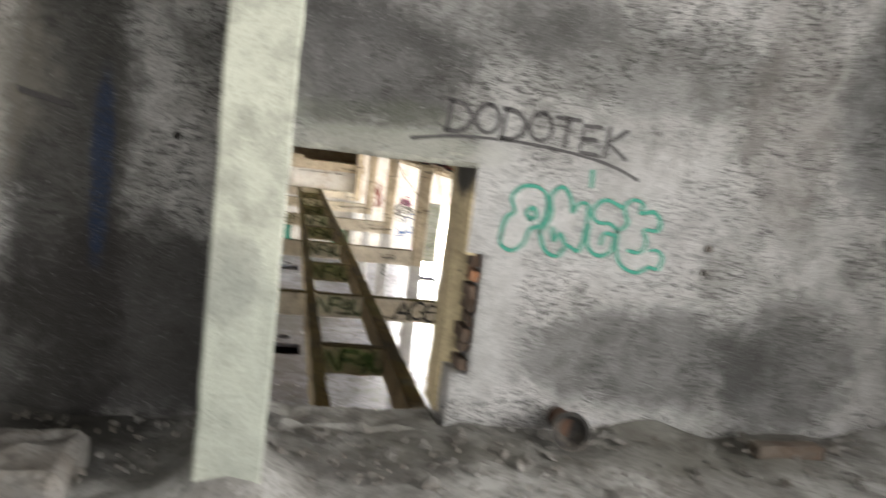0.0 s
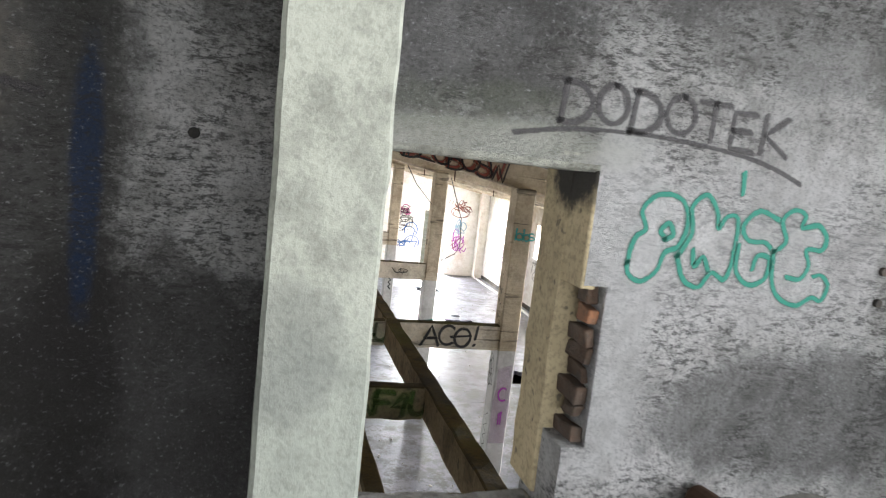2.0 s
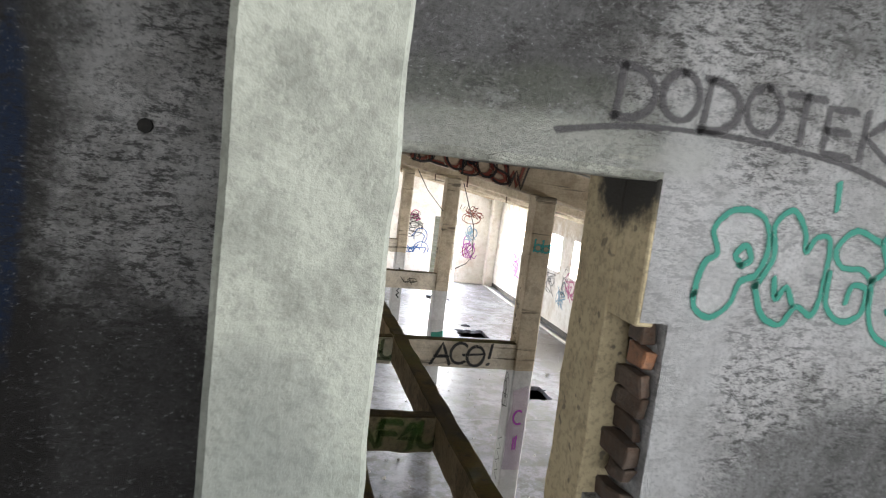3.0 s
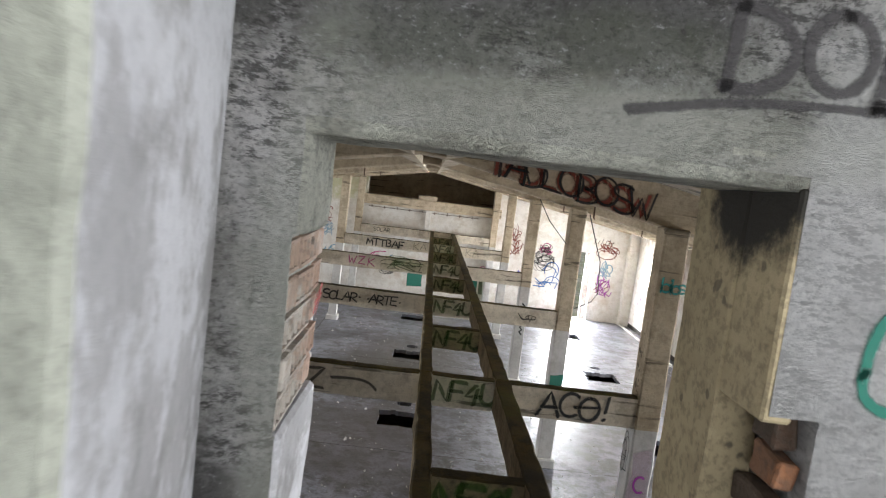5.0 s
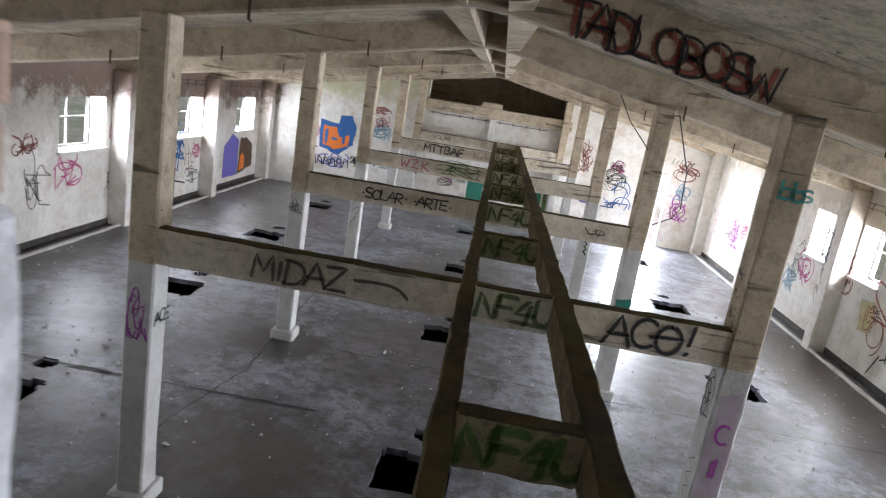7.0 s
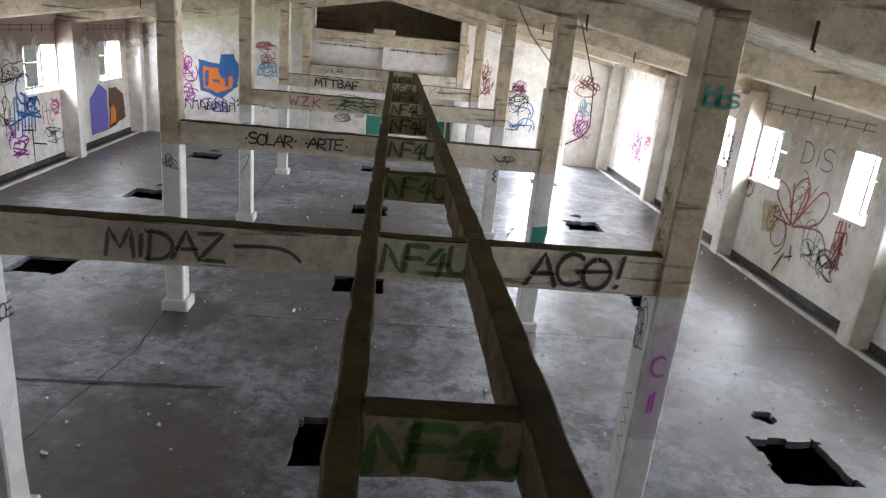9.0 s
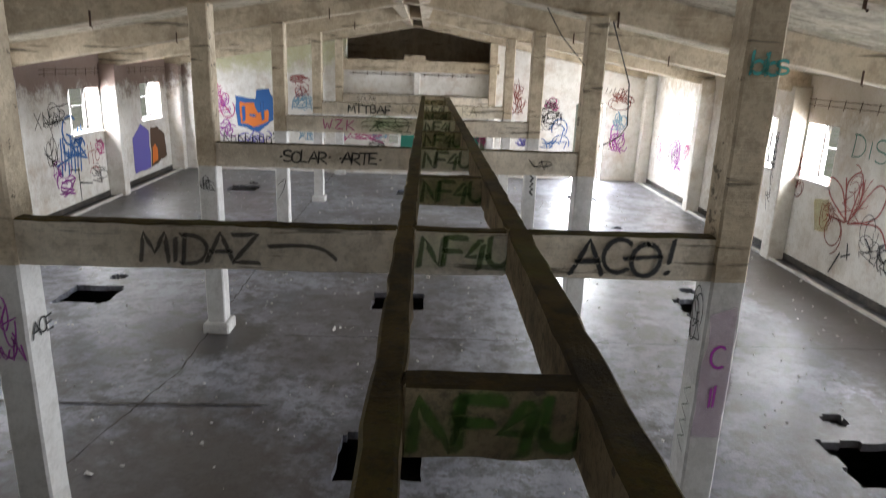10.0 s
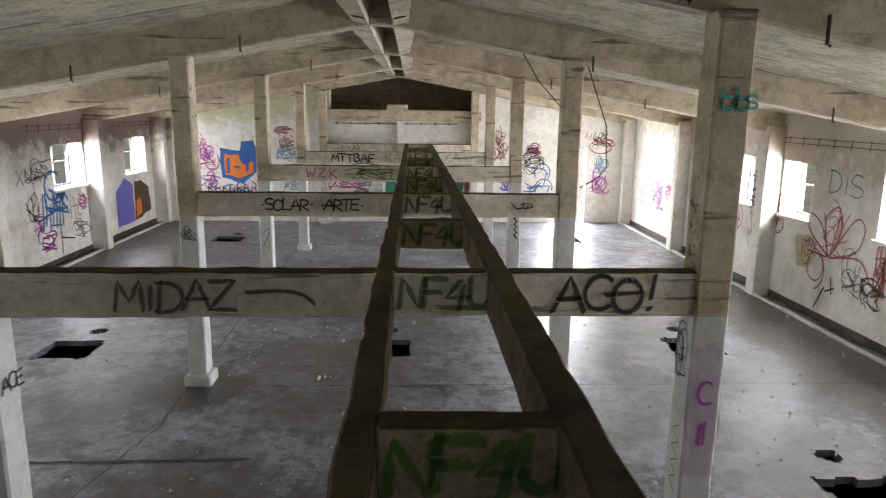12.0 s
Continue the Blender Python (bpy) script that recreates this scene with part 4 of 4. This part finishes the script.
for k, (u, v, w, h, c) in enumerate(((-5.3, -1.3, .6, .7, "pink"), (-5.2, -1.9, .6, .5, "purple"), (-4.6, -2.1, .9, .5, "violet"), (-3.6, -2.0, .4, .35, "black"), (-3.1, -0.9, .6, .5, "sky"), (-3.1, -.2, .6, .3, "red"),
                                     (-2.9, -1.9, .8, .6, "sky"), (-1.6, -1.9, 1.2, .45, "pink"), (-.8, -1.8, .5, .4, "sky"), (3.3, -1.0, .5, .7, "rust"), (3.5, -1.9, .4, .5, "violet"), (4.1, -1.2, .8, .5, "faded"), (4.2, -2.0, .9, .8, "blue"), (4.3, -.7, .5, .3, "pink"),
                                     (6.35, -.5, .7, .4, "rust"), (6.4, -2.0, .6, .7, "purple"), (6.4, -1.3, .5, .5, "sky"), (2.3, -1.9, .5, .4, "pink"))):
    graffiti(NW, c, scribble(random.Random(40 + k), u, v, w, h, 4), 0.045, NP2, "sprayed scrawl in " + c)
for x0, x1, c in ((0.02, 0.55, "teal"), (1.95, 2.4, "teal"), (2.45, 2.6, "green")):
    paint_patch(NW, c, [(x0, -2.4), (x0, -1.55), (x1, -1.5), (x1, -2.4)], NP, "green painted panel on the wall")
paint_patch(NW, "blue", [(-1.75, -2.1), (-1.75, -1.6), (-1.6, -1.6), (-1.6, -2.1)], NP)
paint_patch(WW, "violet", [(23.0, -2.6), (23.0, -1.6), (23.6, -1.25), (24.1, -1.5), (24.1, -2.6)], WP, "violet figure mural on the wall")
paint_patch(WW, "brown", [(24.1, -2.6), (24.2, -1.4), (24.7, -1.45), (25.2, -1.7), (25.3, -2.4)], WP, "brown mural on the wall")
paint_patch(WW, "orange", [(24.2, -2.5), (24.25, -2.0), (24.45, -1.9), (24.6, -2.1), (24.6, -2.4)], WP2, "orange patch of a mural")
paint_patch(WW, "brown", [(21.6, -2.6), (21.6, -1.6), (22.0, -1.3), (22.0, -2.6)], WP)
for k, (u, v, w, h, c, t) in enumerate(((19.6, -1.8, 1.0, .8, "blue", .08), (19.0, -.95, 1.3, .4, "faded", .03), (21.0, -1.8, .5, .4, "pink", .05), (19.2, -2.5, .9, .4, "purple", .05), (18.9, -2.0, .6, .8, "faded", .03), (20.7, -2.5, .8, .5, "faded", .03),
                                        (15.6, -1.9, .9, .6, "pink", .04), (14.9, -2.2, .7, .8, "faded", .03), (17.2, -2.2, .5, .6, "faded", .03), (14.6, -1.2, .6, .4, "rust", .04), (17.3, -1.1, .4, .4, "pink", .04), (11.0, -2.0, .9, .7, "faded", .03))):
    graffiti(WW, c, scribble(random.Random(70 + k), u, v, w, h, 4), t, WP2, "sprayed scrawl")
graffiti(WW, "black", [[(20.15, -2.75), (20.15, -1.95)], [(19.8, -1.95), (20.2, -2.0)], [(20.2, -2.3), (20.7, -2.4)]], 0.05, WP2, "black brush strokes")
fl = [smooth([(15.75, -1.7), (15.9, -1.1), (15.6, -0.85), (15.5, -1.3), (15.72, -1.7)]), smooth([(15.7, -1.7), (15.2, -1.0), (14.95, -1.1), (15.1, -1.5), (15.7, -1.72)]), smooth([(15.75, -1.7), (16.3, -1.35), (16.35, -1.05), (16.0, -1.2), (15.75, -1.7)]),
      smooth([(15.7, -1.72), (15.0, -1.6), (14.7, -1.9), (14.55, -2.0)]), [(15.78, -1.72), (16.3, -1.7)], [(15.78, -1.7), (15.95, -1.0)], [(15.7, -1.7), (15.55, -1.0)]]
graffiti(EW, "red", fl, 0.05, EP2, "red sprayed flower")
graffiti(EW, "rust", [arc(16.05, -1.95, .22, .25, 0, 360), arc(16.1, -2.0, .3, .36, 90, 250)], 0.035, EP2, "sprayed rings below the flower")
graffiti(EW, "black", [[(15.6, -2.05), (15.55, -2.3)], [(15.75, -2.25), (15.95, -2.65)], [(15.2, -1.85), (15.05, -2.0)], [(15.5, -2.2), (15.7, -2.3)]], 0.05, EP2, "black brush strokes")
graffiti(EW, "teal", lettering("DIS", 15.95, -0.62, 0.36, 0.0, 0.9, 0, -1), 0.03, EP, "faint grey-green sprayed letters")
paint_patch(EW, "yellow", [(16.2, -2.0), (16.3, -1.4), (16.7, -1.5), (16.6, -2.1)], EP)
for k, (u, v, w, h, c) in enumerate(((14.3, -2.3, .6, .45, "faded"), (17.1, -1.6, .4, .6, "rust"), (18.6, -1.9, .8, .6, "pink"), (18.1, -1.2, .5, .7, "faded"), (20.0, -2.0, .9, .7, "faded"), (22.9, -2.1, .9, .8, "purple"), (22.4, -1.7, .5, .6, "pink"), (19.2, -2.2, .6, .6, "sky"), (12.2, -2.2, .9, .9, "red"))):
    graffiti(EW, c, scribble(random.Random(90 + k), u, v, w, h, 5), 0.04, EP2, "sprayed scrawl")
graffiti(EW, "red", scribble(random.Random(5), 14.35, -2.1, .3, .7, 5), 0.06, EP2, "red sprayed scrawl")

WP3 = wall_place("x", WX0 + .010)
graffiti(WW, "faded", lettering("XUAR", 18.25, -0.92, 0.30, 0.1, 1.0), 0.035, WP3, "thin dark sprayed capitals")
graffiti(WW, "purple", scribble(random.Random(101), 18.7, -2.05, .75, .35, 4), 0.024, WP3, "dark violet scrawled tag")
graffiti(WW, "red", [[(20.2, -1.45), (20.2, -1.85)], [(20.35, -1.4), (20.4, -1.9)], [(20.25, -1.6), (20.5, -1.58)], arc(20.6, -1.72, .1, .12, 30, 330), arc(20.4, -2.1, .22, .14, 10, 170)], 0.035, WP3, "small red sprayed tag")
graffiti(WW, "blue", [[(19.05 + .13 * k, -1.95 + .1 * (k % 2)), ] + [(19.12 + .13 * k, -1.2 - .12 * (k % 3))] for k in range(7)] + [[(18.9, -1.72), (19.8, -1.55)]], 0.07, WP3, "bold blue sprayed tag")
rr = random.Random(77)
graffiti(NW, "black", [q for k in range(7) for q in ([(-5.0 + .2 * k, -2.05), (-4.97 + .2 * k, -1.72 + rr.uniform(-.05, .05))], [(-4.97 + .2 * k, -1.78), (-4.86 + .2 * k, -1.9 + rr.uniform(-.1, .1)), (-4.84 + .2 * k, -2.06)])], 0.04, north(.012), "row of black sprayed letters")
graffiti(NW, "rust", [arc(6.6, -.42, .34, .2, 0, 360, 24), arc(6.64, -.46, .3, .17, 40, 400, 24), [(6.35, -1.75), (6.75, -1.35)], [(6.4, -1.85), (6.8, -1.6)], [(6.38, -1.5), (6.5, -1.85)]], 0.035, north(.012), "red sprayed rings and strokes")
graffiti(NW, "faded", [[(6.15 + .12 * k, -.12), (6.2 + .12 * k, .04 - .05 * (k % 2))] for k in range(6)], 0.03, north(.012), "thin dark scrawl")
for k, (u, v, w, h, c) in enumerate(((-5.3, -.75, .35, .5, "pink"), (-5.2, -1.1, .5, .5, "purple"), (-2.95, -.55, .5, .4, "red"), (-2.9, -1.0, .5, .5, "sky"), (-2.2, -1.5, .5, .5, "sky"), (-1.3, -1.7, .4, .3, "pink"), (-.9, -2.1, .5, .3, "faded"), (4.1, -1.35, .8, .8, "faded"), (4.2, -.75, .6, .35, "faded"), (3.35, -.5, .35, .6, "rust"))):
    graffiti(NW, c, scribble(random.Random(140 + k), u, v, w, h, 4), 0.027, north(.009), "sprayed scrawl")
for k, (u, v, w, h, c) in enumerate(((14.9, -1.6, .7, .8, "red"), (14.4, -2.2, .5, .6, "faded"), (15.6, -1.9, .5, .5, "rust"), (17.5, -2.0, .5, .9, "faded"), (17.6, -1.3, .4, .6, "black"), (18.7, -1.8, .6, .7, "faded"), (21.6, -1.9, .5, .7, "purple"), (22.8, -1.9, .8, .5, "faded"), (23.9, -2.0, .6, .6, "pink"), (12.6, -1.9, .6, .8, "faded"))):
    graffiti(EW, c, scribble(random.Random(170 + k), u, v, w, h, 4), 0.024, wall_place("x", WX1 - .010), "sprayed scrawl")

# dark skirting band and kerb along the long walls
for x0, x1, kx0, kx1 in ((WX0, WX0 + .012, WX0 + .22, WX0 + .30), (WX1 - .012, WX1, WX1 - .30, WX1 - .22)):
    b = rough_box(x0, W1, FL - .02, x1, YF, FL + .13, step=.3, amp=.004, bevel=.003)
    tagged(part("baseboard", b, M_PIT), "dark tarred band along the foot of the wall", "baseboard", kind="structure")
    b = rough_box(kx0, W1, FL - .03, kx1, YF - .02, FL + .045, step=.25, amp=.012, bevel=.012)
    tagged(part("kerb", b, M_COLWHITE), "low broken concrete kerb along the wall", "kerb", kind="structure")

# floor joints and cracks
bm = bmesh.new()
rng = random.Random(12)
for pts in ([(-6.2, 11.1), (-2.3, 11.07), (-0.7, 11.1)], [(-0.9, 12.85), (6.9, 12.8)], [(-2.25, 9.6), (-1.85, 11.8), (-1.95, 16.5), (-1.95, 25)], [(3.2, 9.3), (6.9, 9.2)], [(-1.9, 17.7), (7.0, 17.7)], [(-6.0, 21.7), (7.0, 21.7)]):
    for (xa, ya), (xb, yb) in zip(pts, pts[1:]):
        n = int(math.hypot(xb - xa, yb - ya) / .1)
        prev = None
        for i in range(n + 1):
            x, y = xa + (xb - xa) * i / n + rng.uniform(-.012, .012), ya + (yb - ya) * i / n + rng.uniform(-.012, .012)
            w = rng.uniform(.004, .012) * (0.4 if i in (0, n) else 1) * (2.2 if ya in (11.1, 11.07) and xb < 0 else 0.9)
            d = Vector((-(yb - ya), xb - xa)).normalized() * w
            cur = (bm.verts.new((x + d.x, y + d.y, FL + .0095)), bm.verts.new((x - d.x, y - d.y, FL + .0095)))
            if prev and not any(abs(x - px) < .5 and abs(y - py) < .5 for px, py in PITS):
                bm.faces.new((prev[1], cur[1], cur[0], prev[0]))
            prev = cur
part("joint", bm, M_PIT, floor_hall, "dark cracked joints between slabs")

# small rubble and litter
def rubble_field(n, seed, spot, lo, hi):
    bm = bmesh.new()
    r = random.Random(seed)
    for _ in range(n):
        x, y, z = spot(r)
        s = r.uniform(lo, hi) * (2.2 if r.random() < .06 else 1)
        m = Matrix.Translation((x, y, z + s * .2)) @ Euler((r.uniform(0, 6), r.uniform(0, 6), r.uniform(0, 6))).to_matrix().to_4x4() @ Matrix.Diagonal((s, s * r.uniform(.5, 1), s * r.uniform(.3, .7), 1))
        for v in bmesh.ops.create_icosphere(bm, subdivisions=1, radius=1, matrix=m)["verts"]:
            v.co += Vector((r.uniform(-1, 1), r.uniform(-1, 1), r.uniform(-1, 1))) * s * .25
    return bm


def spot_hall(r):
    while True:
        x, y = r.uniform(WX0 + .3, WX1 - .3), r.uniform(7, YF - .3)
        if not any(abs(x - px) < .5 and abs(y - py) < .5 for px, py in PITS):
            return x, y, FL


def spot_room(r):
    x = r.uniform(-2.6, 4.2)
    y = W0 - .06 - abs(r.gauss(0, .45))
    return x, max(1.5, min(W0 - .04, y)), 0.0 + (0.03 if y > 4.2 and not .25 < x < 1.3 else 0)


tagged(part("litter", rubble_field(1700, 21, spot_hall, .005, .024), M_COLWHITE), "small chips of concrete strewn on the hall floor", "debris", kind="stuff")
tagged(part("rubble", rubble_field(900, 22, spot_room, .006, .022), M_RUBBLE), "small rubble heaped along the foot of the wall", "rubble", kind="stuff")

# loose things in the room
pipe = empty("rusty_pipe", "short rusty pipe with a black open end on rubble", "pipe")
bm = bmesh.new()
tube(bm, [(1.90, 4.49, .09), (1.90, 4.40, .10), (1.89, 4.30, .11)], .06, 14)
part("barrel", bm, M_IRON, pipe)
bm = bmesh.new()
ring = [(Vector((1.89, 4.30, .11)) + Vector((-.3, -.93, .15)).normalized() * dx, r) for dx, r in ((0, .065), (.04, .10), (.07, .105), (.07, .085), (-.0, .05))]
ua, ub = Vector((.95, -.3, 0)).normalized(), Vector((0, .16, .98))
rows = [[bm.verts.new(c + (ua * math.cos(k * math.pi / 8) + ub * math.sin(k * math.pi / 8)) * r) for k in range(16)] for c, r in ring]
for a, b in zip(rows, rows[1:]):
    for k in range(16):
        bm.faces.new((a[k], a[(k + 1) % 16], b[(k + 1) % 16], b[k]))
bm.faces.new(rows[-1])
bmesh.ops.recalc_face_normals(bm, faces=bm.faces[:])
part("socket", bm, M_DARK, pipe, "black sooty flared pipe end")
tagged(part("concrete_chunk", rough_box(-1.3, 3.72, -.05, -.40, 4.15, .12, step=.1, amp=.03, bevel=.04, seed=31), M_RUBBLE), "broken grey concrete slab lying on the floor", "slab")
tagged(part("timber_offcut", rough_box(3.0, 4.2, .0, 3.45, 4.3, .08, step=.08, amp=.012, bevel=.012, seed=33), M_BROKEN), "dark charred timber offcut on rubble", "timber")
M_PLASTIC = plain("clouded_plastic", (0.42, 0.44, 0.44), 0.25)
M_BLUE = plain("blue_plastic", (0.08, 0.20, 0.36), 0.35)


def bottle(x, y, turn, mat, label):
    ob = empty("plastic_bottle", label, "bottle")
    prof = [(0, .012), (.006, .03), (.15, .032), (.2, .014), (.215, .013)]
    bm = bmesh.new()
    rows = [[bm.verts.new((l, r * math.cos(k * math.pi / 6), r * math.sin(k * math.pi / 6))) for k in range(12)] for l, r in prof]
    for a, b in zip(rows, rows[1:]):
        for k in range(12):
            bm.faces.new((a[k], a[(k + 1) % 12], b[(k + 1) % 12], b[k]))
    bm.faces.new(rows[0]), bm.faces.new(rows[-1])
    bmesh.ops.recalc_face_normals(bm, faces=bm.faces[:])
    part("body", bm, mat, ob)
    bm = bmesh.new()
    tube(bm, [(.213, 0, 0), (.232, 0, 0)], .016, 10)
    part("cap", bm, M_BLUE, ob, "blue cap")
    ob.matrix_local = pose(x, y, .06, 0, 0, turn)
    return ob


bottle(-1.25, 4.3, 12, M_PLASTIC, "crushed clear plastic bottle lying on the floor")
bottle(-1.5, 3.55, 40, M_BLUE, "blue plastic bottle lying on the floor")

# hooks under the rafters, hanging wires
for bi, xs in ((1, (-1.15, -3.2, 3.3, 5.2)), (2, (-1.1, -3.0, -4.5, 2.95, 4.3, 5.9)), (3, (-.9, -3.5, 3.3, 5.0)), (4, (-.9, 3.2))):
    for x in xs:
        bm = bmesh.new()
        tube(bm, [(x, BAYS[bi] - .02, roof(x) + .12), (x, BAYS[bi] - .025, roof(x) - .05), (x + .02, BAYS[bi] - .03, roof(x) - .06)], .012, 6)
        part("hook", bm, M_IRON, rafters[bi], "rusty iron hook")
for pts, r in (([(2.86, 12.9, 1.12), (2.95, 12.86, .85), (3.10, 12.86, .45), (3.13, 12.86, -.02), (3.05, 12.86, -.15), (2.83, 12.88, -.28)], .008), ([(2.12, 12.98, 1.25), (2.3, 12.95, .95), (2.62, 13.0, .62)], .007)):
    bm = bmesh.new()
    tube(bm, pts, r, 5)
    tagged(part("hanging_wire", bm, M_CABLE), "thin dark wire hanging from a rafter", "wire", "loose wires")
for wall, x, ys in ((WW, WX0 + .03, (18.6, 21.9)), (WW, WX0 + .03, (22.5, 25.3)), (EW, WX1 - .03, (14.0, 17.4)), (EW, WX1 - .03, (9.9, 13.4))):
    bm = bmesh.new()
    for dz in (0, .09):
        tube(bm, [(x, ys[0], .12 + dz), (x, ys[1], .12 + dz)], .006, 5)
    n = 8
    for k in range(n):
        y = ys[0] + (ys[1] - ys[0]) * (k + .5) / n
        tube(bm, [(x - .02, y, .07), (x, y, .24)], .006, 5)
    part("wire_rack", bm, M_IRON, wall, "rusty wires on brackets along the wall")
bm = bmesh.new()
for k in range(9):
    tube(bm, [(-1.4 + k * .42, YF - .03, .18), (-1.4 + k * .42, YF - .03, .27)], .012, 5)
tube(bm, [(-1.5, YF - .03, .22), (2.2, YF - .03, .22)], .008, 5)
part("wire_rack", bm, M_IRON, wall_far)
bm = rough_box(5.96, YF + .05, FL, 6.18, YF + .09, -.5, step=.3, amp=.003, bevel=.004)
tagged(part("door_leaf", bm, M_HWALL), "whitewashed door leaf standing open in the end wall", "door", kind="structure")

# ---- daylight in the openings ----
for a, b in WIN_R:
    window_light(WX1 + .41, (a + b) / 2, (SILL + HEAD) / 2, 0, (a + b) / 2, -2.2, b - a, HEAD - SILL, 120 if a < 13 else 235)
for a, b in WIN_L:
    window_light(WX0 - .41, (a + b) / 2, (SILL + HEAD) / 2, 0, (a + b) / 2, -2.2, b - a, HEAD - SILL, 80 if a < 13 else 150)
window_light(5.75, YF + .35, -1.6, 5.3, 18, -2.2, .9, 2.0, 800)
window_light(RX1 + .25, 0.2, 1.75, 0, 1.2, 1.0, 4.6, 1.6, 300)
window_light(0.4, RY0 - .25, 1.7, 0.4, 4, 1.2, 5.4, 1.9, 190)
